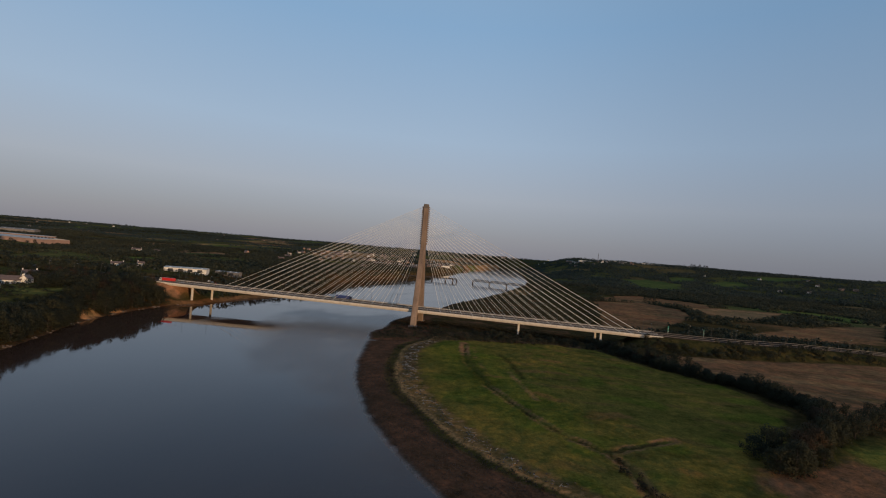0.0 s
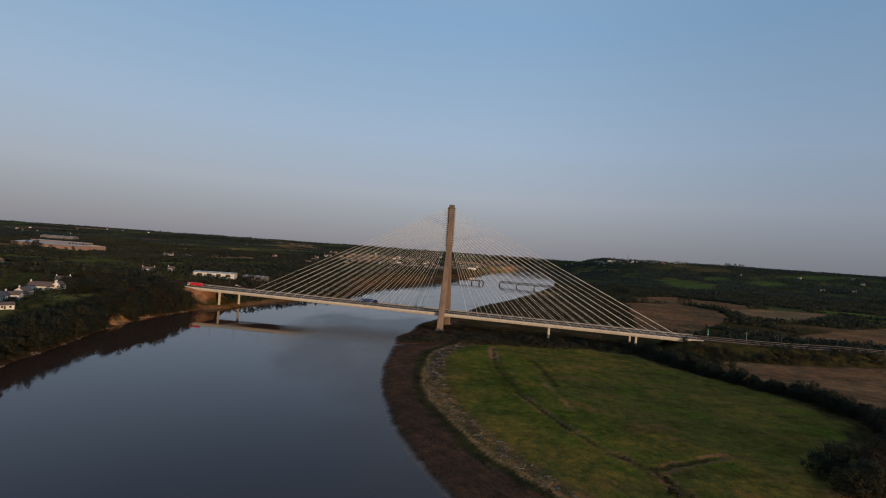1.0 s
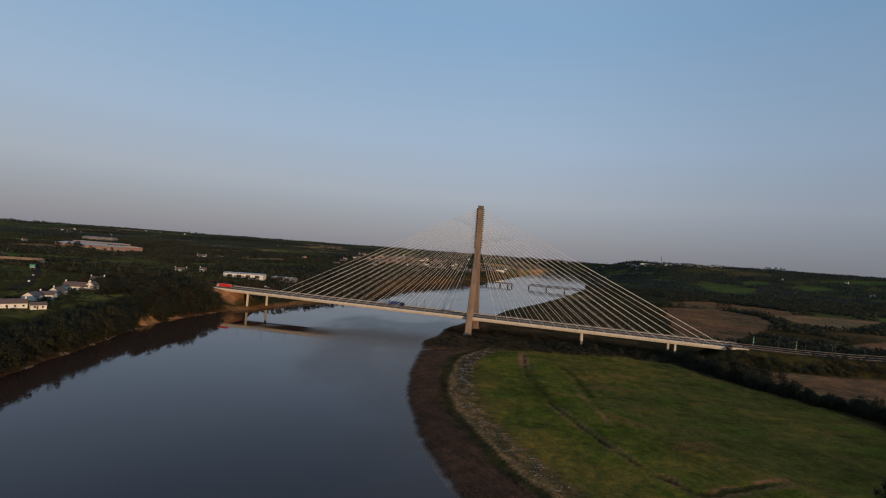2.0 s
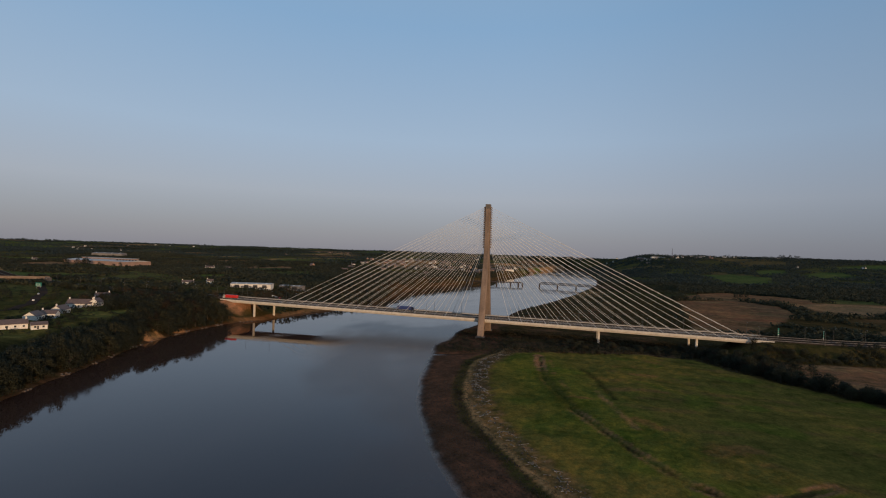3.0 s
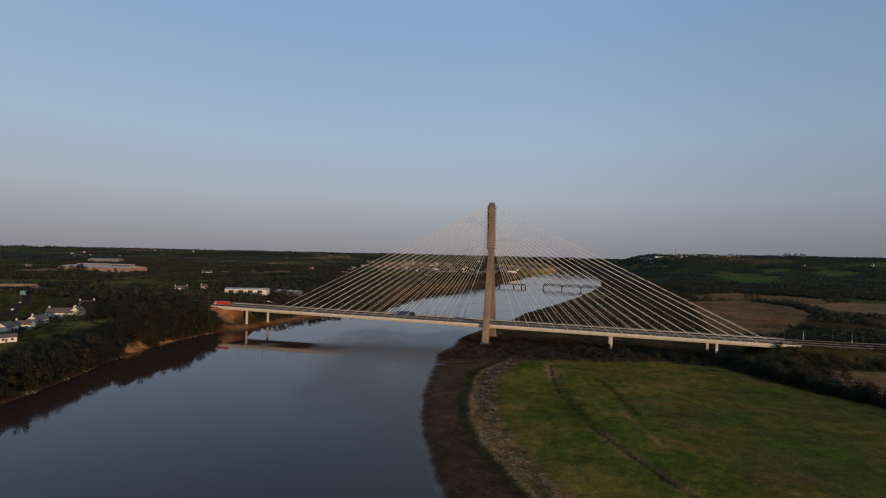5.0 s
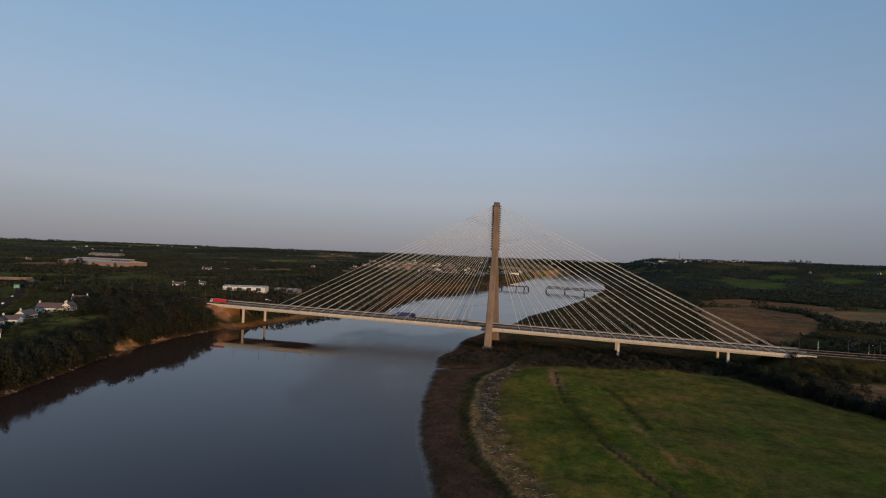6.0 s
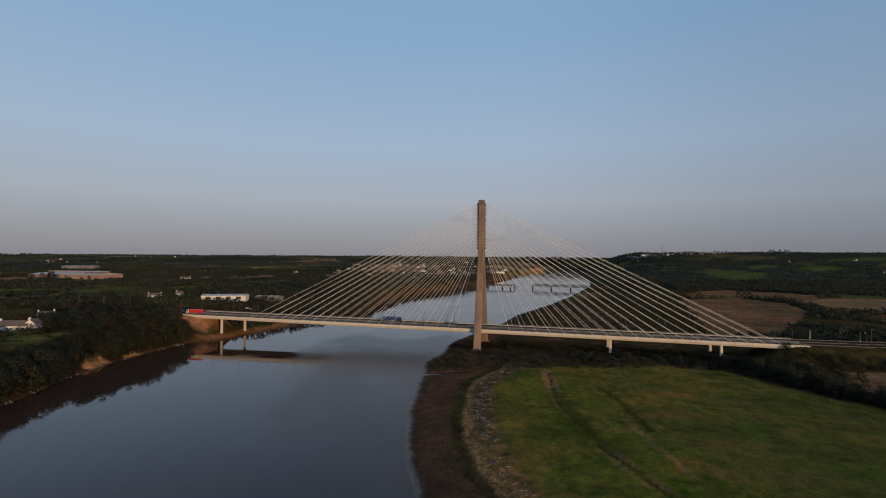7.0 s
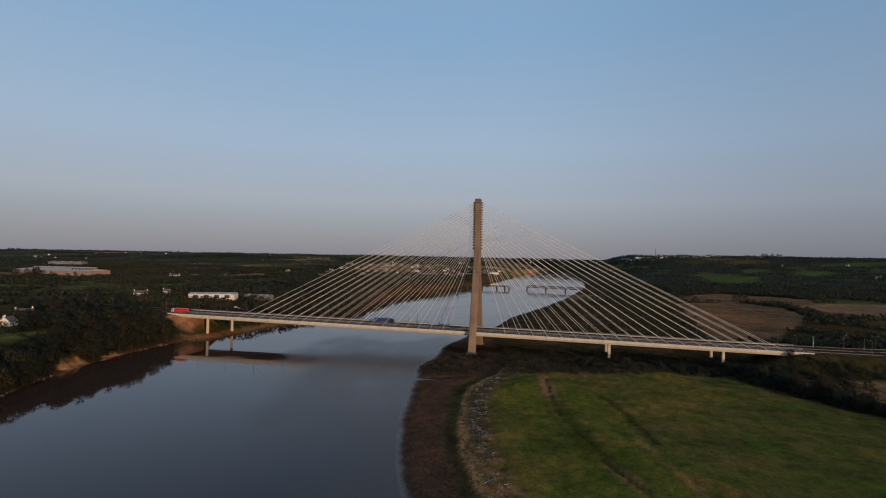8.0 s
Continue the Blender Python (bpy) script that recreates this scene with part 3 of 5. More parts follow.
def ground_z(x, y):
    return float(height(np.array([x]), np.array([y]))[0])


# ---------------------------------------------------------------- the bridge
def deck_z(x):
    """Road level."""
    return 16.3 - 0.0098 * x


X_LEFT, X_RIGHT = -267.0, 224.0
bridge = thing("cable_stayed_bridge", "pale concrete cable-stayed road bridge with one tall pylon over the river", "bridge")


def deck_strip(profile, x0, x1, n=40):
    return loft([[(x, y, deck_z(x) + z) for y, z in profile] for x in np.linspace(x0, x1, n + 1)])


part("deck", deck_strip([(-15.2, 0.35), (-14.2, 0.35), (-14.2, -0.02), (14.2, -0.02), (14.2, 0.35), (15.2, 0.35), (15.2, -1.3), (14.4, -2.6), (11.5, -2.6), (10.5, -1.2), (-10.5, -1.2), (-11.5, -2.6), (-14.4, -2.6), (-15.2, -1.3)], X_LEFT, X_RIGHT), CONCRETE, bridge, "pale concrete deck with deep edge beams")
for s in (-1, 1):
    a, b = sorted((s * 1.2, s * 12.6))
    part("carriageway", deck_strip([(a, 0.03), (b, 0.03), (b, -0.05), (a, -0.05)], X_LEFT, X_RIGHT), ASPHALT, bridge, "dark asphalt carriageway")
    for y in (13.0, 1.0):
        for z in ((0.55, 0.8, 1.15) if y > 5 else (0.65,)):
            part("parapet_rail", deck_strip([(s * y - 0.06, z), (s * y + 0.06, z), (s * y + 0.06, z + 0.12), (s * y - 0.06, z + 0.12)], X_LEFT, X_RIGHT, 20), RAIL_STEEL if s > 0 or y < 5 or z > 1 else DARK_STEEL, bridge, "steel rail")
        if s < 0 and y > 5:
            post = box(-0.09, 0.09, -0.1, 0.1, 0.0, 1.3)
            first = None
            for x in np.arange(X_LEFT + 1, X_RIGHT, 2.5):
                one = part("parapet_post", post, RAIL_STEEL, bridge) if first is None else new("parapet_post", first.data)
                first = first or one
                one.parent = bridge
                one.matrix_world = pose(x, s * y, deck_z(x))
            continue
        posts = join(*[box(x - 0.07, x + 0.07, s * y - 0.1, s * y + 0.1, deck_z(x), deck_z(x) + (1.3 if y > 5 else 0.75)) for x in np.arange(X_LEFT + 1, X_RIGHT, 2.5)])
        tagged(part("parapet_infill", posts, RAIL_STEEL, bridge), kind="stuff")

SPLIT, FOOT, TOP = 74.0, 1.5, 117.5


def rect(x, y, z, hx, hy, c=0.35):
    return [(x - hx + c, y - hy, z), (x + hx - c, y - hy, z), (x + hx, y - hy + c, z), (x + hx, y + hy - c, z), (x + hx - c, y + hy, z), (x - hx + c, y + hy, z), (x - hx, y + hy - c, z), (x - hx, y - hy + c, z)]


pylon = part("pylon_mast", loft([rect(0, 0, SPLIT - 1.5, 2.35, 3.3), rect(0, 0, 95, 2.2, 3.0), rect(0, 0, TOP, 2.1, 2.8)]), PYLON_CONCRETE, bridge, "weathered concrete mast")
part("mast_cap", loft([rect(0, 0, TOP - 3.6, 2.2, 2.9), rect(0, 0, TOP + 0.5, 2.2, 2.9)]), CAP_CONCRETE, pylon, "dark grey head of the mast")
for s in (-1, 1):
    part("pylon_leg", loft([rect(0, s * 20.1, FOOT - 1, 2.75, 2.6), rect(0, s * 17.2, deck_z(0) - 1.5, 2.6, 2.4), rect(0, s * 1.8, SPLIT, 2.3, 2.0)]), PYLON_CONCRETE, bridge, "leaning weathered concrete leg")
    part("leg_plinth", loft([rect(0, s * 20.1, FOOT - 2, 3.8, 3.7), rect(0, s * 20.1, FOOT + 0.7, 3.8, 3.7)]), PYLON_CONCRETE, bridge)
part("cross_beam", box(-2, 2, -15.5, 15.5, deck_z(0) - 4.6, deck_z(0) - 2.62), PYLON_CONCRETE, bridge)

CABLES = 19
for s in (-1, 1):
    for i in range(CABLES):
        k = i / (CABLES - 1)
        z = SPLIT + 5.5 + 35.5 * k ** 0.92
        for side, x in ((-1, -23.5 - 9.75 * i), (1, 24.0 + 10.2 * i)):
            anchor = (side * 3.1, s * 1.5, z)
            foot = (x, s * 14.7, deck_z(x) + 0.4)
            d = (Vector(foot) - Vector(anchor)).normalized()
            part("stay_cable", tube(anchor, foot, 0.115, 0.115, 6), CABLE, bridge)
            part("anchor_block", join(loft([[(side * 2.0, s * 1.5 + y, z + dz) for y, dz in ((-0.7, -0.2), (0.7, -0.2), (0.7, 1.2), (-0.7, 1.2))],
                                           [(side * 3.6, s * 1.5 + y, z + dz) for y, dz in ((-0.5, -0.75), (0.5, -0.75), (0.5, 0.2), (-0.5, 0.2))]])), PYLON_CONCRETE, pylon)
            part("cable_socket", tube(Vector(foot) - d * 2.6, Vector(foot) + d * 0.3, 0.24, 0.3, 6), STEEL, bridge)

for xf, xr, base in ((-229.4, -222.8, -1.0), (97.3, 97.8, 1.0), (171, 170.5, 1.0)):
    for s, x in ((-1, xf), (1, xr)):
        part("pier_column", loft([rect(x, s * 11.8, base, 0.95, 0.85, 0.25), rect(x, s * 11.8, deck_z(x) - 2.6, 0.9, 0.8, 0.25)]), CONCRETE, bridge)
for x, s in ((X_LEFT, -1), (X_RIGHT, 1)):
    part("abutment", loft([[(x - s * 2 + a * s, y, z) for a, y in ((0, -15), (8, -15), (8, 15), (0, 15))][::s] for z in (0.5, deck_z(x) - 2.62)]), CONCRETE, bridge, "concrete abutment")


# ---------------------------------------------------------------- the approach roads
def road_on(table, name, label):
    rows = []
    for (ax, ay, az), (bx, by, bz) in zip(table, table[1:]):
        for t in np.linspace(0, 1, 12, endpoint=False):
            rows.append((ax + t * (bx - ax), ay + t * (by - ay), az + t * (bz - az)))
    rings = []
    for i, p in enumerate(rows):
        q, r = rows[max(i - 1, 0)], rows[min(i + 1, len(rows) - 1)]
        n = Vector((-(r[1] - q[1]), r[0] - q[0], 0)).normalized()
        rings.append([tuple(Vector(p) + n * a + Vector((0, 0, b))) for a, b in ((-12, 0.05), (12, 0.05), (12, -0.8), (-12, -0.8))])
    return tagged(part(name, loft(rings), ASPHALT), label, "road", kind="structure")


road_on(ROAD_LEFT, "road", "dark asphalt dual carriageway leading off the bridge")
road_on(ROAD_RIGHT, "road", "dark asphalt dual carriageway leading off the bridge")

for s in (-1, 1):
    for x in np.arange(X_LEFT + 8, X_RIGHT, 9.75):
        part("joint_strip", box(x - 0.05, x + 0.05, s * 15.2 - 0.02, s * 15.2 + 0.02, deck_z(x) - 1.28, deck_z(x) + 0.33), DARK_STEEL, bridge)


def crash_barrier(table):
    """A rail on short posts along each side of an approach road."""
    t = thing("crash_barrier", "dull galvanised crash barrier along the approach road", "barrier", kind="structure")
    rows = []
    for (ax, ay, az), (bx, by, bz) in zip(table, table[1:]):
        n = max(2, int(math.hypot(bx - ax, by - ay) / 4))
        rows += [Vector((ax + f * (bx - ax), ay + f * (by - ay), az + f * (bz - az))) for f in np.linspace(0, 1, n, endpoint=False)]
    for s in (-11.7, -0.4, 11.7):
        side = []
        for p, q, r in zip(rows, [rows[0]] + rows[:-1], rows[1:] + [rows[-1]]):
            side.append(p + Vector((-(r.y - q.y), r.x - q.x, 0)).normalized() * s)
        part("rail", loft([[(p.x, p.y - 0.06, p.z + 0.5), (p.x, p.y + 0.06, p.z + 0.5), (p.x, p.y + 0.06, p.z + 0.85), (p.x, p.y - 0.06, p.z + 0.85)] for p in side]), BARRIER_STEEL, t)
        tagged(part("post_row", join(*[box(p.x - 0.07, p.x + 0.07, p.y - 0.17, p.y - 0.05, p.z, p.z + 0.9) for p in side]), DARK_STEEL, t), kind="stuff")


crash_barrier(ROAD_LEFT)
crash_barrier(ROAD_RIGHT)


def drape_road(points, half, name, label, mat):
    rows = []
    for (ax, ay), (bx, by) in zip(points, points[1:]):
        for t in np.linspace(0, 1, 10, endpoint=False):
            rows.append((ax + t * (bx - ax), ay + t * (by - ay)))
    rows.append(points[-1])
    rings = []
    for i, p in enumerate(rows):
        q, r = rows[max(i - 1, 0)], rows[min(i + 1, len(rows) - 1)]
        n = Vector((-(r[1] - q[1]), r[0] - q[0], 0)).normalized()
        z = ground_z(*p) + 0.35
        rings.append([(p[0] + n.x * a, p[1] + n.y * a, z + b) for a, b in ((-half, 0), (half, 0), (half, -1.2), (-half, -1.2))])
    return tagged(part(name, loft(rings), mat), label, "road", kind="structure")


LANE = [(-545, 14), (-470, -36), (-424, -76), (-372, -120), (-345, -160), (-318, -235)]
drape_road(LANE, 3.6, "road", "narrow asphalt lane past the riverside houses", ASPHALT)


# ---------------------------------------------------------------- lamps and signs
def street_lamp():
    t = thing("street_lamp", "slim galvanised street lamp beside the carriageway", "street lamp", group="lamps along the bridge road")
    part("pole", join(tube((0, 0, 0), (0, 0, 10), 0.14, 0.08), tube((0, 0, -0.3), (0, 0, 0.6), 0.22, 0.2)), DARK_STEEL, t)
    part("arm", tube((0, 0, 9.9), (0, 1.7, 10.3), 0.07, 0.05), DARK_STEEL, t)
    part("lantern", box(-0.15, 0.15, 1.4, 2.2, 10.25, 10.4), STEEL, t)
    return t


lamp = None
for s in (-1, 1):
    for i in range(19):
        x = -263 + 26.5 * i
        if abs(x) < 8:
            continue
        m = pose(x, s * 13.7, deck_z(x) + 0.35, 0, 0, 0 if s < 0 else 180)
        if lamp is None:
            lamp = street_lamp()
            lamp.matrix_world = m
        else:
            copy_thing(lamp, m)
for table, spots in ((ROAD_RIGHT, np.linspace(0.12, 0.97, 12)), (ROAD_LEFT, np.linspace(0.08, 0.9, 11))):
    for t in spots:
        k = min(int(t * (len(table) - 1)), len(table) - 2)
        f = t * (len(table) - 1) - k
        p = Vector(table[k]).lerp(Vector(table[k + 1]), f)
        d = Vector(table[k + 1]) - Vector(table[k])
        n = Vector((-d.y, d.x, 0)).normalized()
        for s in (-1, 1):
            q = p + n * s * 12.8
            copy_thing(lamp, pose(q.x, q.y, q.z - 0.4, 0, 0, math.degrees(math.atan2(d.y, d.x)) + (0 if s * d.x < 0 else 180)))


def road_sign(m, w, h, label):
    t = thing("road_sign", label, "road sign", m, "green road signs")
    for x in (-w / 3, w / 3):
        part("post", tube((x, 0.12, -0.5), (x, 0.12, 2.2 + h), 0.1), STEEL, t)
    part("panel", bm_box(-w / 2, w / 2, -0.06, 0.04, 2.2, 2.2 + h, bevel=0.02), GREEN_SIGN, t, "green sign panel")
    for i in range(3):
        part("text_bar", box(-w / 2 + 0.4, w / 2 - 0.5 - 0.5 * i, -0.075, -0.062, 2.5 + h * 0.27 * i, 2.8 + h * 0.27 * i), WHITE_WALL, t, "pale line of lettering")


for x, y, w, h, a in ((-512, -12, 6.5, 4.5, 20), (238, 17.0, 4.2, 5.4, 58), (272, 22.5, 4.2, 5.4, 62)):
    road_sign(pose(x, y, ground_z(x, y), 0, 0, a), w, h, "large green road sign on two posts by the carriageway")


# ---------------------------------------------------------------- lorries
def wheel(t, x, y, r=0.5):
    w = part("tyre", tube((x, y - 0.16, r), (x, y + 0.16, r), r, r, 14), RUBBER, t)
    part("rim", tube((x, y - 0.18, r), (x, y + 0.18, r), r * 0.55, r * 0.55, 10), STEEL, w)


def lorry(m, box_mat, cab_mat, rear_mat, label):
    t = thing("lorry", label, "lorry", m)
    part("trailer_body", bm_box(-9.5, 4.0, -1.27, 1.27, 1.15, 4.0, bevel=0.06), box_mat, t)
    part("rear_door", bm_box(-9.6, -9.505, -1.2, 1.2, 1.2, 3.95, bevel=0.01), rear_mat, t)
    part("chassis", bm_box(-9.4, 6.4, -0.5, 0.5, 0.75, 1.14, bevel=0.03), RUBBER, t)
    bm = bmesh.new()
    pts = [(4.6, 0.8), (6.9, 0.8), (6.95, 1.9), (6.55, 3.3), (5.9, 3.75), (4.6, 3.85)]
    a = [bm.verts.new((x, -1.22, z)) for x, z in pts]
    b = [bm.verts.new((x, 1.22, z)) for x, z in pts]
    bm.faces.new(a[::-1]), bm.faces.new(b)
    for i in range(6):
        bm.faces.new((a[i], a[(i + 1) % 6], b[(i + 1) % 6], b[i]))
    bmesh.ops.recalc_face_normals(bm, faces=bm.faces[:])
    bmesh.ops.bevel(bm, geom=bm.edges[:], offset=0.07, segments=2, affect="EDGES")
    part("cab", bm, cab_mat, t)
    part("windscreen", loft([[(6.98, y, 2.0) for y in (-1.05, 1.05)] + [(6.66, y, 3.15) for y in (1.05, -1.05)], [(6.94, y, 2.0) for y in (-1.05, 1.05)] + [(6.62, y, 3.15) for y in (1.05, -1.05)]]), GLASS, t)
    for s in (-1, 1):
        part("side_window", box(5.2, 6.3, s * 1.235 - 0.01, s * 1.235 + 0.01, 2.1, 3.0), GLASS, t)
        part("side_guard", box(-4.5, 2.5, s * 1.2 - 0.03, s * 1.2 + 0.03, 0.55, 1.0), STEEL, t)
        for x in (-8.2, -6.9, -5.6, 3.4, 5.9):
            wheel(t, x, s * 1.05)
    return t


CAB_DARK = surface("dark_blue_paint", (0.02, 0.025, 0.05), (0.03, 0.035, 0.07), 0.5, 0.35, 4.0, 0.02, 0.002)
lorry(pose(-263, -6.5, deck_z(-263) + 0.03, 0, 0, 180), RED_PAINT, WHITE_WALL, RED_PAINT, "red box lorry with a white cab on the bridge")
lorry(pose(-76, 6.5, deck_z(-76) + 0.03, 0, 0, 0), BLUE_PAINT, CAB_DARK, YELLOW_PAINT, "dark blue lorry with yellow rear doors on the bridge")


# ---------------------------------------------------------------- houses and sheds
def house(m, w, d, h, rise, label, windows=3, chimneys=1, wall=None, roof=None, group="", detail=True):
    """A gabled house; its ridge runs along its own x."""
    t = thing("house", label, "house", m, group)
    x, y = w / 2, d / 2
    wl_ = part("wall", ([(-x, -y, -1.5), (x, -y, -1.5), (x, y, -1.5), (-x, y, -1.5), (-x, -y, h), (x, -y, h), (x, y, h), (-x, y, h), (-x, 0, h + rise), (x, 0, h + rise)],
                        [(3, 2, 1, 0), (0, 1, 5, 4), (2, 3, 7, 6), (1, 2, 6, 9, 5), (3, 0, 4, 8, 7), (4, 5, 9, 8), (6, 7, 8, 9)]), wall or WHITE_WALL, t)
    o, k = 0.35, rise / y
    for s in (-1, 1):
        part("roof_slope", loft([[(a, s * (y + o), h - o * k + 0.05), (a, 0, h + rise + 0.05), (a, 0, h + rise + 0.25), (a, s * (y + o), h - o * k + 0.25)] for a in (-x - o, x + o)]), roof or SLATE, t)
    for i in range(chimneys):
        cx = (-x + 0.7, x - 0.7, 0)[i % 3]
        c = part("chimney", box(cx - 0.45, cx + 0.45, -0.4, 0.4, h, h + rise + 1.5), wall or WHITE_WALL, t)
        part("chimney_pot", tube((cx, 0, h + rise + 1.5), (cx, 0, h + rise + 2.0), 0.16), BRICK, c)
    if detail:
        for s in (-1, 1):
            for i in range(windows):
                wx0 = -x + w * (i + 0.5) / windows
                p = part("window", box(wx0 - 0.65, wx0 + 0.65, s * y - 0.04, s * y + 0.04, 0.9, 2.2), WHITE_WALL, t)
                part("pane", box(wx0 - 0.55, wx0 + 0.55, s * y - 0.055, s * y + 0.055, 1.0, 2.1), GLASS, p)
        part("door", box(-x + w * 0.36, -x + w * 0.36 + 0.95, -y - 0.05, -y + 0.03, 0.05, 2.1), DARK_OPENING, t)
    return t


def on_ground(x, y, a, lift=0.0):
    return pose(x, y, ground_z(x, y) + lift, 0, 0, a)


HOUSES = (
    (-258, -212, 16, 8, 3.0, 2.4, 60, 4, 2, "long low white house with dark slate roof above the river"),
    (-246, -204, 8, 6, 2.6, 1.6, 60, 2, 0, "small white outbuilding with slate roof beside the long house"),
    (-284, -180, 11, 8, 3.0, 2.8, 120, 3, 0, "white gabled bungalow with slate roof"),
    (-291, -164, 10, 7, 3.2, 2.2, 30, 3, 1, "white bungalow with slate roof and one chimney"),
    (-303, -147, 12, 8, 3.2, 3.0, 115, 3, 1, "white gabled house with grey slate roof"),
    (-326, -112, 19, 9, 3.4, 3.4, 25, 5, 2, "large white house with brown slate roof and two chimneys"),
    (-317, -106, 9, 7, 3.4, 3.0, 115, 2, 1, "white gabled wing beside the large house"),
    (-364, -60, 12, 8, 3.4, 3.2, 60, 3, 2, "grey-roofed white house among trees"),
    (-352, -56, 9, 5, 2.6, 0.8, 20, 2, 0, "flat white garage among trees"),
    (-462, 158, 16, 8, 4.6, 2.6, 42, 4, 2, "white farmhouse among dark trees by the road"),
    (-448, 186, 9, 7, 4.2, 2.6, 48, 2, 1, "white cottage beside the farmhouse"),
    (-775, 575, 20, 9, 5.0, 3.0, 25, 4, 2, "white farmhouse in dark woodland"),
    (-750, 610, 14, 8, 4.0, 2.4, 25, 3, 0, "white farm outbuilding in dark woodland"))
for x, y, w, d, h, rise, a, win, ch, label in HOUSES:
    house(on_ground(x, y, a), w, d, h, rise, label, win, ch)


def shed(name, label, m, w, d, h, rise, wall, roof, bays=0, category="building"):
    t = thing(name, label, category, m)
    x, y = w / 2, d / 2
    part("wall", box(-x, x, -y, y, -3, h), wall, t)
    r = part("roof", loft([[(a, -y - 0.6, h), (a, 0, h + rise), (a, y + 0.6, h), (a, 0, h - 0.1)] for a in (-x - 0.6, x + 0.6)]), roof, t)
    for i in range(max(4, int(w / 22))):
        cx = -x + w * (i + 0.5) / max(4, int(w / 22))
        part("roof_light", loft([[(cx - 1, -y * 0.8, h + rise * 0.2 + 0.04), (cx + 1, -y * 0.8, h + rise * 0.2 + 0.04), (cx + 1, -y * 0.2, h + rise * 0.8 + 0.04), (cx - 1, -y * 0.2, h + rise * 0.8 + 0.04)],
                                 [(cx - 1, -y * 0.8, h + rise * 0.2 + 0.16), (cx + 1, -y * 0.8, h + rise * 0.2 + 0.16), (cx + 1, -y * 0.2, h + rise * 0.8 + 0.16), (cx - 1, -y * 0.2, h + rise * 0.8 + 0.16)]]), WHITE_WALL, r)
    for i in range(bays):
        cx = -x + w * (i + 0.7) / (bays + 0.4)
        part("bay_door", box(cx - w / bays * 0.22, cx + w / bays * 0.22, -y - 0.12, -y + 0.05, 0.1, h * 0.78), DARK_OPENING, t, "dark open loading bay")
    return t


shed("commercial_building", "low white commercial building with dark bay doors", on_ground(-361, 167, 22), 54, 20, 5.2, 1.5, WHITE_WALL, PALE_ROOF, 4)
shed("commercial_building", "small grey workshop behind the white building", on_ground(-318, 200, 4), 34, 14, 5, 1.2, METAL_ROOF, METAL_ROOF, 2)
big_shed = shed("warehouse", "very long warehouse with reddish wall and pale roof", on_ground(-1042, 535, 2, -2.0), 188, 70, 9.0, 3.2, BRICK, PALE_ROOF, 0, "warehouse")
upper = part("upper_storey", box(-88, 58, 8, 34, 9.2, 14.6), BRICK, big_shed, "reddish upper storey")
part("upper_roof", box(-89, 59, 7, 35, 14.6, 15.2), PALE_ROOF, upper, "pale flat roof")
for i in range(9):
    part("roof_vent", box(40 + 6 * i, 42.5 + 6 * i, -14 + 3 * (i % 3), -11 + 3 * (i % 3), 10, 13.6), DARK_OPENING, big_shed, "dark roof vent")
for i in range(13):
    part("wall_panel_joint", box(-88 + 14.5 * i, -87.5 + 14.5 * i, -35.12, -34.9, -2, 8.8), METAL_ROOF, big_shed)
shed("warehouse", "long grey shed in the distant fields", on_ground(-1340, 800, 20), 90, 30, 8, 3.0, METAL_ROOF, METAL_ROOF, 0, "warehouse")
for x, y, w, a, wall, label in ((-205, 1130, 50, 20, METAL_ROOF, "grey riverside shed on the far bank"), (-300, 1040, 60, 15, BRICK, "reddish riverside shed on the far bank"), (-150, 1330, 60, 40, WHITE_WALL, "white riverside shed on the far bank"),
                               (690, 2380, 150, -15, WHITE_WALL, "long white shed on the ridge"), (880, 2330, 110, -15, WHITE_WALL, "long white shed on the ridge"), (1010, 2230, 70, -25, WHITE_WALL, "white shed on the ridge"),
                               (520, 2250, 90, 10, WHITE_WALL, "pale shed below the ridge"), (450, 2330, 60, 0, BRICK, "brown shed below the ridge")):
    shed("shed", label, on_ground(x, y, a), w, 18, 4.5, 1.8, wall, METAL_ROOF)

rng = np.random.RandomState(12)
homes = [house(on_ground(60, 3000, 10), 12, 8, 4.8, 3.0, "small pale house in the distant town", 3, 1, detail=False, group="houses of the distant town"),
         house(on_ground(90, 3120, 40), 13, 8, 4.4, 2.8, "small tan-walled house in the distant town", 3, 1, wall=TAN_WALL, detail=False, group="houses of the distant town"),
         house(on_ground(140, 3060, 80), 16, 8, 4.8, 2.6, "small brown-walled house in the distant town", 3, 1, wall=BRICK, detail=False, group="houses of the distant town")]
spots = [(rng.normal(60, 330), rng.normal(3150, 170)) for _ in range(60)] + [(rng.normal(-330, 120), rng.normal(1450, 260)) for _ in range(26)]
spots += [(rng.normal(-470, 110), rng.normal(1420, 300)) for _ in range(60)] + [(shore(LEFT_SHORE, y) - rng.uniform(30, 90), y) for y in rng.uniform(880, 1700, 26)]
spots += [(rng.uniform(-3300, -700), rng.uniform(1100, 3300)) for _ in range(30)] + [(rng.uniform(900, 2400), rng.uniform(700, 1900)) for _ in range(16)]
spots += [(rng.normal(560, 90), rng.normal(2200, 60)) for _ in range(16)] + [(rng.uniform(-1500, -620), rng.uniform(250, 700)) for _ in range(2)]
for x, y in spots:
    if river_gap(np.array([x]), np.array([y]))[0][0] > 25:
        copy_thing(homes[int(rng.choice(3, p=(0.22, 0.48, 0.3) if -800 < x < -100 else (0.6, 0.2, 0.2)))], on_ground(x, y, rng.uniform(0, 180)))


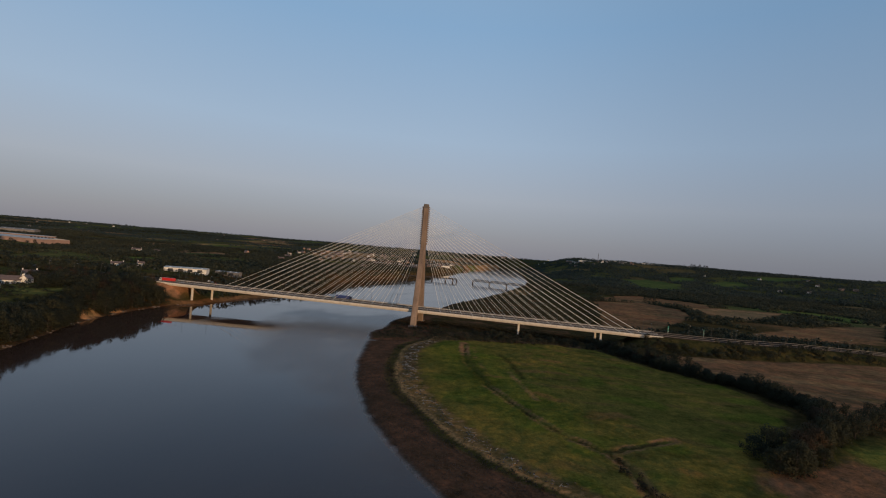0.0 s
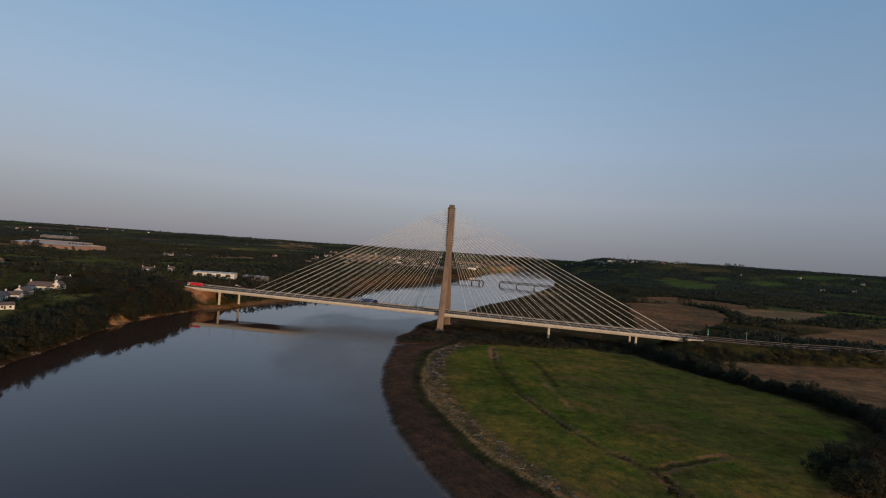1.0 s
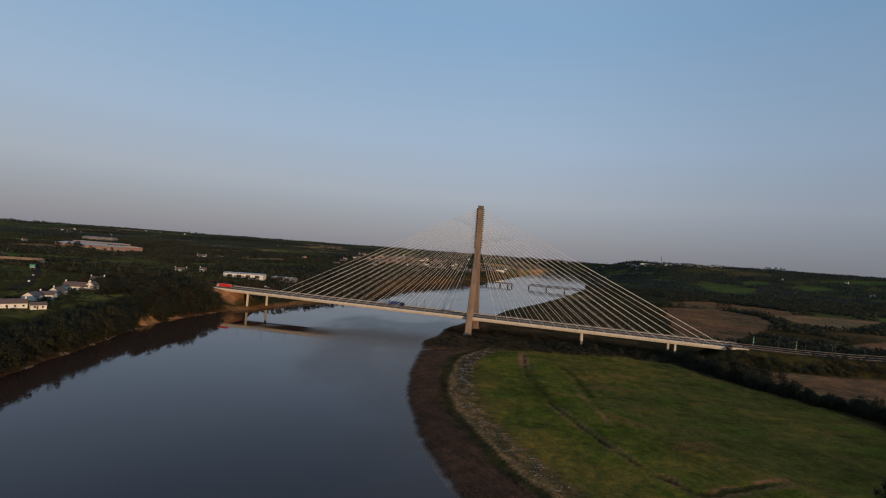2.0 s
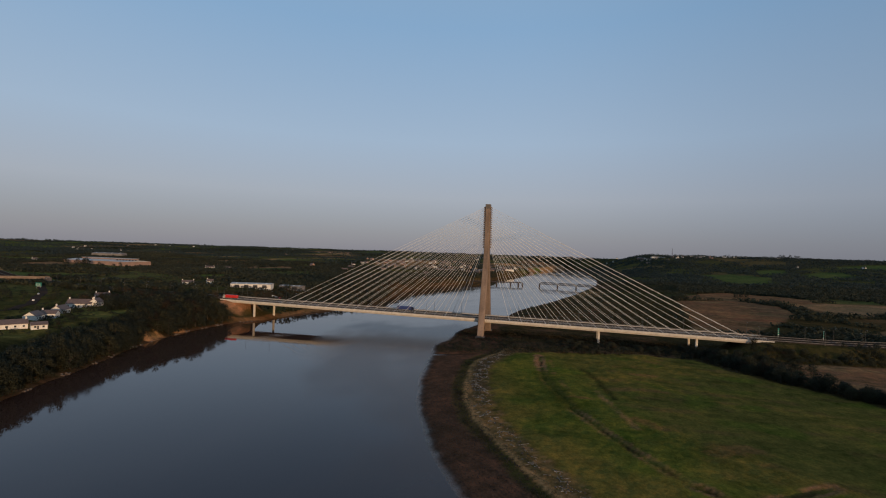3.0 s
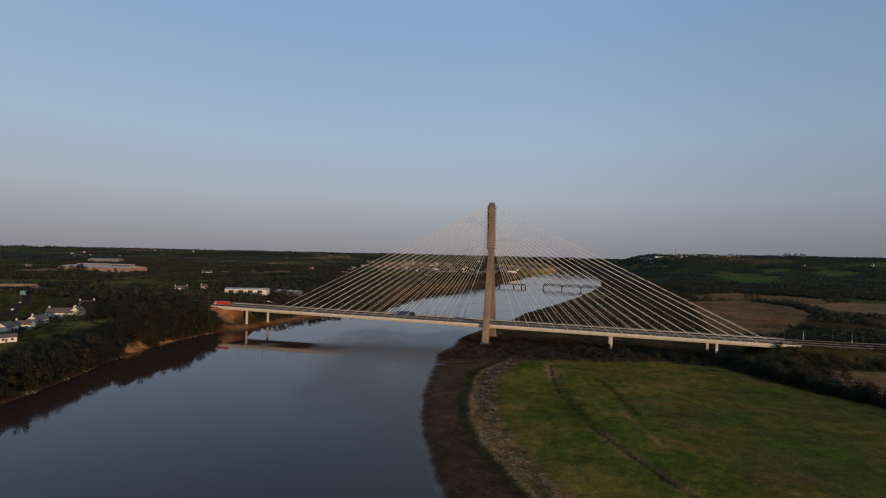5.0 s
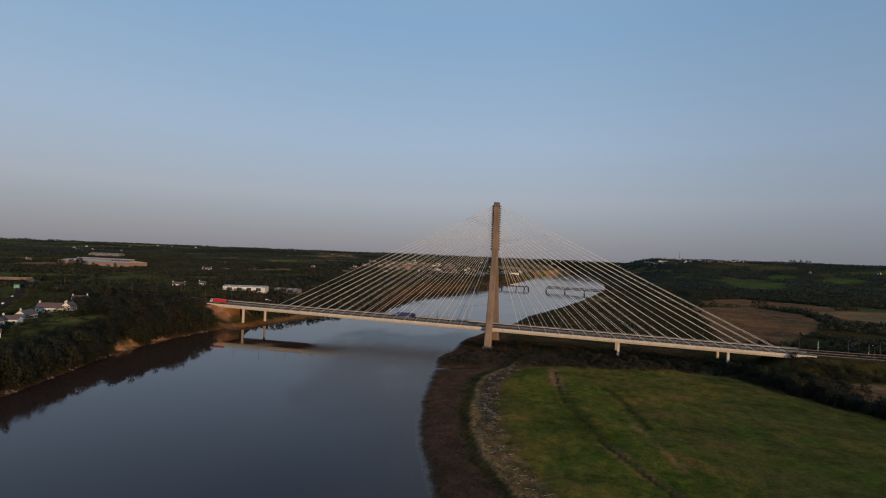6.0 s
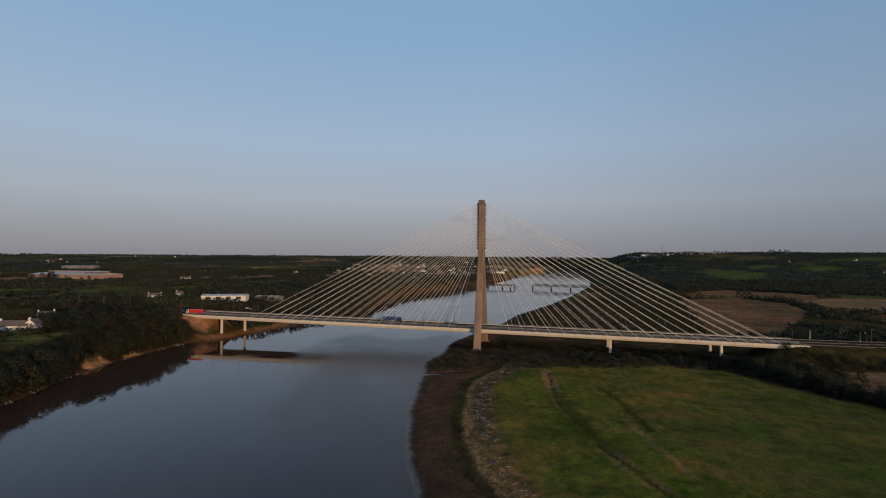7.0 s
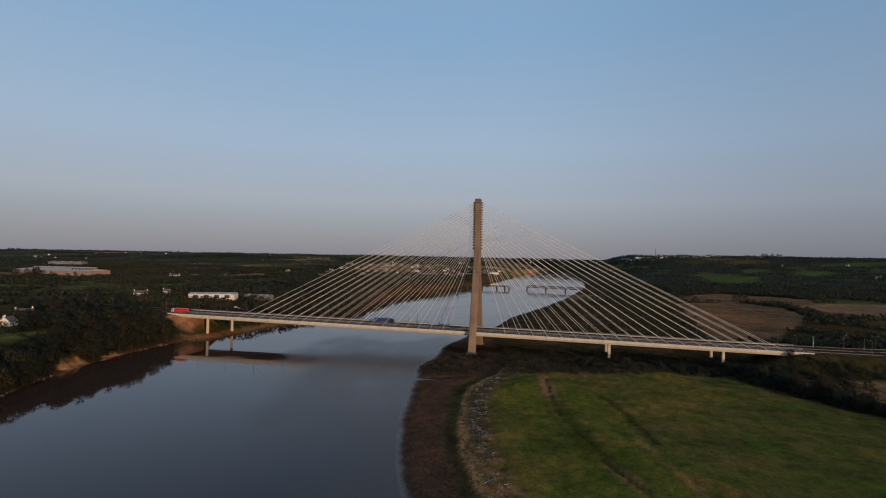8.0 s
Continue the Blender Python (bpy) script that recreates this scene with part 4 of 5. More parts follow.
def radio_mast(m):
    t = thing("radio_mast", "thin lattice radio mast on the wooded ridge", "mast", m)
    legs = [(2.2 * math.cos(a), 2.2 * math.sin(a)) for a in (0.5, 2.6, 4.7)]
    for x, y in legs:
        part("leg", tube((x, y, -2), (x * 0.25, y * 0.25, 42), 0.35, 0.25), RUST, t)
    for k in range(10):
        f = 1 - 0.75 * k / 10.5
        part("brace", join(*[tube((a[0] * f, a[1] * f, 4 * k), (b[0] * f, b[1] * f, 4 * k + 3.6), 0.15) for a, b in zip(legs, legs[1:] + legs[:1])]), RUST, t)
    part("aerial", tube((0, 0, 41), (0, 0, 47), 0.2), RUST, t)


radio_mast(on_ground(622, 2500, 0))


# ---------------------------------------------------------------- the old railway bridge
def truss(x0, y0, x1, y1, z, h, name, parent):
    d = Vector((x1 - x0, y1 - y0, 0))
    n = Vector((-d.y, d.x, 0)).normalized() * 2.6
    k = 8
    span = part(name, join(*[tube(Vector((x0, y0, z)) + n * s, Vector((x1, y1, z)) + n * s, 0.55, 0.55, 4) for s in (-1, 1)]), RUST, parent)
    part("track_deck", loft([[tuple(Vector((x0, y0, z - 0.2)) + d * f + n * a + Vector((0, 0, b))) for a, b in ((-1, 0), (1, 0), (1, 0.7), (-1, 0.7))] for f in (0, 1)]), RUST, span)
    for s in (-1, 1):
        for i in range(k):
            a, b = Vector((x0, y0, z)) + d * (i / k) + n * s, Vector((x0, y0, z)) + d * ((i + 1) / k) + n * s
            p, q = a + Vector((0, 0, h if 0 < i else 0)), b + Vector((0, 0, h if i < k - 1 else 0))
            for member, u, v, r in (("top_chord", p, q, 0.45), ("diagonal_brace", a, q, 0.3), ("upright", b, q, 0.3)):
                if (v - u).length > 0.1:
                    part(member, tube(u, v, r, r, 4), RUST, span)
    return span


old = thing("railway_bridge", "derelict rusty railway truss bridge with a gap over the river", "bridge")


def old_pier(x, y):
    for s in (-1, 1):
        part("pier", tube((x, y + s * 2.6, -2), (x, y + s * 2.6, 6.2), 1.6, 1.3, 8), RUST, old)
    part("pier_brace", box(x - 0.8, x + 0.8, y - 3.6, y + 3.6, 5.0, 6.3), RUST, old)


for a, b in (((-190, 728), (-160, 733)), ((-160, 733), (-130, 738)), ((-130, 738), (-97, 745)), ((-97, 745), (-64, 752)), ((-64, 752), (-36, 757))):
    truss(*a, *b, 7.0, 1.6, "girder_span", old)
    old_pier(*a)
old_pier(-36, 757)
old_pier(-46, 758)
for a, b in (((5, 752), (47, 740)), ((47, 740), (89, 728)), ((89, 728), (131, 716)), ((131, 716), (172, 704))):
    truss(*a, *b, 7.0, 4.6, "truss_span", old)
    old_pier(*a)
old_pier(172, 704)


def overpass():
    t = thing("road_overpass", "tan concrete road overpass beyond the houses", "bridge", pose(-605, 30, ground_z(-605, 30) + 1.0, 0, 0, 30))
    part("span", box(-30, 30, -6, 6, 4.6, 5.8), PYLON_CONCRETE, t)
    for s in (-1, 1):
        part("parapet", box(-32, 32, s * 6 - 0.2, s * 6 + 0.2, 5.81, 7.0), PYLON_CONCRETE, t, "tan parapet")
        part("abutment", box(30, 34, -6, 6, -2, 5.7) if s > 0 else box(-34, -30, -6, 6, -2, 5.7), PYLON_CONCRETE, t)
    for x in (-10, 10):
        part("pier", box(x - 0.6, x + 0.6, -5, 5, -2, 4.59), PYLON_CONCRETE, t)


overpass()


def car(m, mat, label):
    t = thing("car", label, "car", m, "parked cars")
    bm = bmesh.new()
    pts = [(-2.1, 0.35), (2.1, 0.35), (2.15, 0.8), (1.1, 0.95), (0.5, 1.45), (-1.2, 1.45), (-1.9, 0.95), (-2.15, 0.8)]
    a = [bm.verts.new((x, -0.85, z)) for x, z in pts]
    b = [bm.verts.new((x, 0.85, z)) for x, z in pts]
    bm.faces.new(a[::-1]), bm.faces.new(b)
    for i in range(8):
        bm.faces.new((a[i], a[(i + 1) % 8], b[(i + 1) % 8], b[i]))
    bmesh.ops.recalc_face_normals(bm, faces=bm.faces[:])
    bmesh.ops.bevel(bm, geom=bm.edges[:], offset=0.08, segments=2, affect="EDGES")
    part("body", bm, mat, t)
    for s in (-1, 1):
        part("side_window", box(-1.2, 0.6, s * 0.86 - 0.01, s * 0.86 + 0.01, 0.98, 1.35), GLASS, t)
        for x in (-1.3, 1.35):
            wheel(t, x, s * 0.78, 0.33)


for x, y, a, mat, label in ((-300, 126, 80, WHITE_WALL, "white car parked beside the commercial building"), (-296, 127, 80, STEEL, "silver car parked beside the commercial building"), (-291, 128, 80, RED_PAINT, "red car parked beside the commercial building"),
                            (-392, -103, 139, WHITE_WALL, "white car on the lane by the houses"), (-440, -64, 140, STEEL, "silver car on the lane by the houses")):
    car(on_ground(x, y, a, 0.36 if x < -350 else 0.0), mat, label)


# ---------------------------------------------------------------- trees
def leaf_sheet(centres, radii, per, size, rng, flat=0.55):
    """Small loose leaf sprays, four corners each, round many centres. Returns vertices and faces as arrays."""
    n = len(centres)
    v = rng.normal(size=(n, per, 3))
    v /= np.linalg.norm(v, axis=2, keepdims=True) + 1e-9
    v *= rng.uniform(0.45, 1.0, (n, per, 1)) ** 0.6
    p = (centres[:, None, :] + v * radii[:, None, :]).reshape(-1, 3)
    out = v.reshape(-1, 3) + rng.normal(scale=0.25, size=(n * per, 3)) + np.array((0, 0, 0.3))
    out /= np.linalg.norm(out, axis=1, keepdims=True) + 1e-9
    a = np.cross(out, rng.normal(size=out.shape))
    a /= np.linalg.norm(a, axis=1, keepdims=True) + 1e-9
    b = np.cross(out, a)
    s = (np.repeat(np.asarray(size, float) * np.ones(n), per) * rng.uniform(0.6, 1.3, n * per))[:, None]
    bend = out * s * 0.25
    k = rng.uniform(0.6, 1.0, (n * per, 1))
    q = np.stack((p - a * s, p - b * s * flat * k - bend, p + a * s * k, p + b * s * flat - bend), 1).reshape(-1, 3)
    round_ = v.reshape(-1, 3) + out * 0.5
    return q, np.arange(len(q)).reshape(-1, 4), np.repeat(round_ / (np.linalg.norm(round_, axis=1, keepdims=True) + 1e-9), 4, 0)


def fast_mesh(name, v, f, mat, normals=None):
    me = bpy.data.meshes.new(name)
    me.vertices.add(len(v))
    me.vertices.foreach_set("co", np.asarray(v, np.float32).ravel())
    me.loops.add(f.size)
    me.loops.foreach_set("vertex_index", f.ravel().astype(np.int32))
    me.polygons.add(len(f))
    me.polygons.foreach_set("loop_start", np.arange(len(f), dtype=np.int32) * 4)
    me.update(calc_edges=True)
    if normals is not None:
        me.polygons.foreach_set("use_smooth", np.ones(len(f), bool))
        me.normals_split_custom_set_from_vertices(normals)
    me.materials.append(mat)
    return me


crown_normals = {}


def tree(h, w, mat, seed, name="tree", label="broad leafy tree", category="tree", clumps=52, bare=0.05, group=""):
    """A tapered trunk with limbs, and a crown of loose leaf clumps on the limbs' ends."""
    rng = np.random.RandomState(seed)
    t = thing(name, label, category, group=group)
    pieces = [tube((0, 0, -0.6), (rng.normal(0, 0.2), rng.normal(0, 0.2), h * 0.72), h * 0.022 + 0.05, 0.05, 7)]
    centres = []
    for i in range(clumps):
        u, g = rng.uniform(0, 1) ** 0.75, rng.uniform(0, 6.283)
        z = h * (bare + (0.9 - bare) * u)
        r = w / 2 * math.sqrt(max(0.05, 1 - ((u - 0.35) / 0.72) ** 2)) * rng.uniform(0.5, 1.0) * (1 + 0.18 * math.sin(3 * g + seed))
        centres.append((r * math.cos(g), r * math.sin(g), z))
        if i % 4 == 0:
            pieces.append(tube((0, 0, z * rng.uniform(0.45, 0.7)), centres[-1], h * 0.010 + 0.02, 0.02, 5))
    part("trunk", join(*pieces), BARK, t)
    c = np.array(centres)
    rad = np.column_stack([np.full(clumps, w * 0.18)] * 2 + [np.full(clumps, h * 0.12)]) * rng.uniform(0.7, 1.35, (clumps, 1))
    v, f, n = leaf_sheet(c, rad, 38, w * 0.039, rng)
    n = n * 0.7 + (v - np.array((0, 0, h * 0.45))) / (w * 0.5) * 0.6
    n /= np.linalg.norm(n, axis=1, keepdims=True) + 1e-9
    crown_normals[mat.name, seed] = n
    crown = new("crown", fast_mesh("crown", v, f, mat, n))
    t["seed"] = seed
    crown.parent = t
    return t


KINDS = [tree(10, 8.5, LEAF, 1, label="broad dark green leafy tree in the riverside wood"), tree(12, 8.0, LEAF, 2, label="tall dark green leafy tree in the riverside wood"), tree(8, 8.0, LEAF, 3, label="rounded dark green leafy tree"),
         tree(10, 7.5, LEAF_RUSSET, 4, label="russet leafy tree turning to autumn colour"), tree(7, 6.0, LEAF_SCRUB, 5, label="olive brown thinly leaved tree", clumps=36)]
BUSHES = [tree(3.2, 4.0, LEAF_SCRUB, 6, "bush", "olive brown scrub bush on rough ground", "bush", 30, 0.08), tree(2.4, 3.6, LEAF_RUSSET, 7, "bush", "low russet scrub bush on rough ground", "bush", 26, 0.05), tree(4.2, 4.4, LEAF, 8, "bush", "dark green bush in the hedge", "bush", 32, 0.06)]
parked, joined, left_solo = {}, [], {"tree": 290, "bush": 290}


def plant(kind, x, y, size, rng, sink=0.1, solo=True):
    """Places a kind of tree: the first one itself, then copies; trees past the singly built ones are kept to be joined."""
    m = pose(x, y, ground_z(x, y) - sink, 0, 0, rng.uniform(0, 360))
    if kind not in parked:
        parked[kind] = True
        kind.matrix_world = m @ Matrix.Scale(size, 4)
        return
    scale = (size * rng.uniform(0.9, 1.12), size * rng.uniform(0.9, 1.12), size * rng.uniform(0.88, 1.15))
    sort = "tree" if kind in KINDS else "bush"
    left_solo[sort] -= solo
    if left_solo[sort] < 0 or not solo:
        joined.append((kind, m @ Matrix.Diagonal((*scale, 1))))
        return
    copy_thing(kind, m).scale = scale


HOUSE_SPOTS = [(h[0], h[1], h[2] * 0.5 + 3.5) for h in HOUSES] + [(-361, 167, 36), (-300, 127, 14)]
rng = np.random.RandomState(77)
# hedgerow trees round the meadow
HEDGE = ((166, -40), (181, -84), (206, -114), (235, -143), (248, -178), (236, -212), (206, -252), (182, -276))
for (ax, ay), (bx, by) in zip(HEDGE, HEDGE[1:]):
    n = int(math.hypot(bx - ax, by - ay) / 3.3)
    for i in range(n):
        for row in (0, 1):
            t = (i + rng.uniform(0, 1)) / n
            x, y = ax + t * (bx - ax) + rng.normal(2.0 + 4.5 * row, 1.6), ay + t * (by - ay) + rng.normal(0, 1.6)
            big = 1.12 if ay < -130 else 1.0
            plant(KINDS[int(rng.choice(5, p=(0.3, 0.14, 0.3, 0.06, 0.2)))], x, y, rng.uniform(0.6, 1.05) * big, rng)
for x, y, s in ((183, -262, 1.0), (191, -255, 1.05), (200, -249, 1.15), (212, -243, 1.1), (224, -234, 1.15), (236, -226, 1.1), (248, -218, 1.15), (260, -208, 1.1), (272, -200, 1.1), (284, -194, 1.1), (258, -196, 0.9), (276, -186, 1.2), (290, -180, 1.25), (302, -172, 1.2), (298, -186, 1.1), (314, -162, 1.15), (326, -154, 1.1), (340, -144, 1.0)):
    plant(KINDS[int(rng.choice(3))], x, y, s, rng)
# the wood on the left bank, from the waterside up to the gardens
spots = []
for gy_ in np.arange(-330, 4, 6.0):
    for gx_ in np.arange(-400, -150, 6.0):
        x, y = gx_ + rng.uniform(-2.4, 2.4), gy_ + rng.uniform(-2.4, 2.4)
        d = float(river_gap(np.array([x]), np.array([y]))[0][0])
        reach = 30 if y < -150 else (30 + 70 * (y + 150) / 45 if y < -105 else 110)
        if not 3.6 < d < reach or near_road(np.array([x]), np.array([y]))[0][0] < 17 or inside(LAWN, np.array([x]), np.array([y]))[0]:
            continue
        if any(math.hypot(x - a, y - b) < r for a, b, r in HOUSE_SPOTS):
            continue
        if -266 < x < -205 and y > -44:
            continue
        if along(x, y, -234, -96, -232, -104) < 4.5 or along(x, y, -231, -123, -226, -141) < 5.5:
            continue
        if d > 18 and any(along(x, y, a, b, a + 12, b - 11) < 8 for a, b, r in HOUSE_SPOTS):
            continue
        spots.append((d, x, y))
for d, x, y in sorted(spots):
    u = rng.rand()
    k = KINDS[3] if u < (0.3 if -90 < y < -50 else 0.08) else KINDS[int(rng.choice((0, 1, 2, 4), p=(0.36, 0.3, 0.26, 0.08)))]
    size = rng.uniform(1.35, 1.65) if d < 16 else rng.uniform(1.1, 1.4) if d < 24 else rng.uniform(0.75, 1.1)
    plant(k, x, y, size * (1.0 if y > -130 else 0.62 if d > 20 else 0.9), rng)

# low growth overhanging the wooded bank
for i in range(150):
    y = rng.uniform(-320, -16)
    x = shore(LEFT_SHORE, y) - rng.uniform(3.0, 8.5)
    if y > -44 or along(x, y, -234, -96, -232, -104) < 4.5 or along(x, y, -231, -123, -226, -141) < 5.5 or wavy(np.array([x]), np.array([y]), 34, 88)[0] > 0.5:
        continue
    plant(BUSHES[int(rng.choice(3))], x, y, rng.uniform(0.7, 1.5), rng, solo=False)
# rough growth on the point below the pylon
for i in range(190):
    x, y = rng.uniform(-26, 78), rng.uniform(-86, -12)
    if inside(MEADOW, np.array([x]), np.array([y]))[0] or river_gap(np.array([x]), np.array([y]))[0][0] < 7 or math.hypot(x, y + 20) < 7:
        continue
    plant(BUSHES[int(rng.choice((0, 1)))], x, y, rng.uniform(0.25, 0.75), rng, solo=False)

for x, y, k in ((-3, -86, 1.3), (1, -84, 1.0), (4, -88, 0.9), (12, -74, 0.9), (34, -66, 1.1), (44, -60, 1.0)):
    plant(BUSHES[0], x, y, k, rng, solo=False)
# trees along the ridge against the sky
for x, y, s in [(1040 + 9 * i, 2232 - 4 * i + 6 * (i % 2), 1.5 + 0.12 * (i % 3)) for i in range(9)] + [(1180, 2170, 1.3), (1330, 2110, 1.4), (1460, 2060, 1.2), (640, 2500, 1.1), (760, 2440, 1.2), (1580, 2010, 1.4), (1592, 2004, 1.2)]:
    plant(KINDS[int(rng.choice(3))], x, y, s, rng)
# trees before the long warehouse
for x, y, s in ((-1010, 452, 1.7), (-1003, 448, 1.5), (-1096, 474, 1.2), (-1040, 462, 0.8), (-960, 478, 0.9), (-945, 482, 1.0), (-930, 486, 0.8), (-1066, 470, 0.7), (-1018, 440, 1.5), (-1000, 438, 1.3), (-975, 455, 1.0), (-1085, 462, 1.1)):
    plant(KINDS[int(rng.choice(3))], x, y, s, rng)
# scattered field trees by the brown fields
for x, y, s in ((246, 430, 1.2), (262, 448, 0.9), (290, 500, 1.0), (352, 508, 1.3), (362, 514, 1.2), (372, 520, 1.0), (388, 440, 0.9), (404, 392, 0.8), (240, 440, 0.8)):
    plant(KINDS[int(rng.choice(3))], x, y, s, rng)

# scrub between the meadow and the bridge, and below the embankments
n = 0
while n < 235:
    x, y = rng.uniform(-12, 232), rng.uniform(-74, -16)
    if inside(MEADOW, np.array([x]), np.array([y + 3]))[0] or river_gap(np.array([x]), np.array([y]))[0][0] < 9 or math.hypot(x, y + 20) < 7 or (x < 60 and rng.rand() < 0.55):
        continue
    plant(BUSHES[int(rng.choice(3, p=(0.42, 0.26, 0.32) if x < 110 else (0.3, 0.1, 0.6)))], x, y, rng.uniform(0.6, 1.3) * (0.7 if x < 70 else 1.1), rng)
    n += 1
for i in range(130):
    x = rng.uniform(196, 430)
    y = np.interp(x, [p[0] for p in ROAD_RIGHT], [p[1] for p in ROAD_RIGHT]) - rng.uniform(15.5, 31)
    if x < 264 and y > -33:
        continue
    plant(BUSHES[2], x, y, rng.uniform(0.7, 1.15), rng, solo=i < 60)
for i in range(85):
    x = rng.uniform(212, 520)
    y = np.interp(x, [p[0] for p in ROAD_RIGHT], [p[1] for p in ROAD_RIGHT]) - rng.uniform(20, 36)
    if x < 264 and y > -33:
        continue
    plant(BUSHES[2] if rng.rand() < 0.6 else KINDS[int(rng.choice((0, 2, 4)))], x, y, rng.uniform(0.5, 0.8) if x > 240 else rng.uniform(0.4, 0.6), rng)
for i in range(110):
    x = rng.uniform(206, 300)
    y = np.interp(x, [p[0] for p in ROAD_RIGHT], [p[1] for p in ROAD_RIGHT]) - rng.uniform(24, 36)
    if river_gap(np.array([x]), np.array([y]))[0][0] > 9:
        plant(BUSHES[int(rng.choice((0, 2)))], x, y, rng.uniform(0.6, 1.1), rng, solo=False)
for i in range(70):
    x = rng.uniform(250, 480)
    y = np.interp(x, [p[0] for p in ROAD_RIGHT], [p[1] for p in ROAD_RIGHT]) + rng.uniform(24, 80)
    plant(KINDS[int(rng.choice((0, 1, 2, 4)))], x, y, rng.uniform(0.5, 0.9), rng)
for i in range(150):
    x = rng.uniform(-720, -268)
    y = np.interp(-x, [-p[0] for p in ROAD_LEFT], [p[1] for p in ROAD_LEFT]) + rng.choice((-1, 1)) * rng.uniform(17, 40)
    if any(math.hypot(x - a, y - b) < r for a, b, r in HOUSE_SPOTS) or river_gap(np.array([x]), np.array([y]))[0][0] < 12 or min(along(x, y, *p, *q) for p, q in zip(LANE, LANE[1:])) < 8:
        continue
    plant(KINDS[int(rng.choice((0, 1, 2, 4)))], x, y, rng.uniform(0.5, 0.85), rng, solo=False)
# a screen of trees along the approach road
for i in range(70):
    x = rng.uniform(-480, -292)
    y = np.interp(-x, [-p[0] for p in ROAD_LEFT], [p[1] for p in ROAD_LEFT]) - rng.uniform(15, 22)
    if min(along(x, y, *p, *q) for p, q in zip(LANE, LANE[1:])) > 8:
        plant(KINDS[int(rng.choice((0, 1, 2, 3)))], x, y, rng.uniform(0.5, 0.8), rng, solo=False)
# garden trees and hedges round the houses
for i in range(330):
    x, y = rng.uniform(-520, -236), rng.uniform(-260, -12)
    d = float(river_gap(np.array([x]), np.array([y]))[0][0])
    if d < 44 or any(math.hypot(x - a, y - b) < r + 1 for a, b, r in HOUSE_SPOTS) or near_road(np.array([x]), np.array([y]))[0][0] < 17 or inside(LAWN, np.array([x]), np.array([y]))[0]:
        continue
    if min(along(x, y, *p, *q) for p, q in zip(LANE, LANE[1:])) < 8 or any(along(x, y, a, b, a + 15, b - 13) < 9 for a, b, r in HOUSE_SPOTS):
        continue
    plant(BUSHES[2] if rng.rand() < 0.55 else KINDS[int(rng.choice((0, 2, 4)))], x, y, rng.uniform(0.45, 0.85), rng, solo=i < 120)


# clipped hedges between the gardens
for ax, ay, bx, by in ((-246, -140, -294, -124), (-240, -162, -266, -172), (-300, -152, -270, -186), (-250, -118, -268, -108), (-330, -130, -352, -150), (-282, -200, -300, -176)):
    n = int(math.hypot(bx - ax, by - ay) / 2.6)
    for i in range(n):
        plant(BUSHES[int(rng.choice((0, 2)))], ax + (bx - ax) * i / n + rng.normal(0, 0.5), ay + (by - ay) * i / n + rng.normal(0, 0.5), rng.uniform(0.4, 0.75), rng, solo=False)


# a low hedge before the white commercial building
for i in range(26):
    plant(BUSHES[int(rng.choice((0, 2)))], -384 + 2.7 * i + rng.normal(0, 0.6), 141 + 1.15 * i + rng.normal(0, 1.2), rng.uniform(0.5, 0.95), rng, solo=False)


# loose shrubs over the lawns
for i in range(120):
    t = rng.rand()
    x, y = -246 - 96 * t + rng.normal(0, 13), -202 + 114 * t + rng.normal(0, 13)
    if any(math.hypot(x - a, y - b) < r for a, b, r in HOUSE_SPOTS) or river_gap(np.array([x]), np.array([y]))[0][0] < 20 or min(along(x, y, *p, *q) for p, q in zip(LANE, LANE[1:])) < 5:
        continue
    plant(BUSHES[int(rng.choice(3, p=(0.4, 0.2, 0.4)))], x, y, rng.uniform(0.35, 0.95), rng, solo=False)


# shrubs in the gardens
for i in range(130):
    a, b, r = HOUSE_SPOTS[int(rng.randint(9))]
    w, far = rng.uniform(0, 6.283), r + rng.uniform(1.0, 9)
    x, y = a + far * math.cos(w), b + far * math.sin(w)
    if any(math.hypot(x - p, y - q) < e for p, q, e in HOUSE_SPOTS) or min(along(x, y, *p, *q) for p, q in zip(LANE, LANE[1:])) < 4:
        continue
    plant(BUSHES[int(rng.choice(3, p=(0.4, 0.15, 0.45)))], x, y, rng.uniform(0.3, 0.8), rng, solo=i < 50)


# dark shrubs where the ditch meets the foreshore, and below the meadow's rim
for i in range(80):
    if i < 22:
        t = i / 22
        x, y = 126 + 8 * t + rng.normal(0, 2.2), -284 - 40 * t + rng.normal(0, 1.5)
    else:
        y = rng.uniform(-318, -120)
        x = shore(GRASS_EDGE, y) - rng.uniform(2.5, 7)
    plant(BUSHES[int(rng.choice((0, 1)))], x, y, rng.uniform(0.25, 0.5) if i >= 22 else rng.uniform(0.45, 0.8), rng, solo=i < 22)


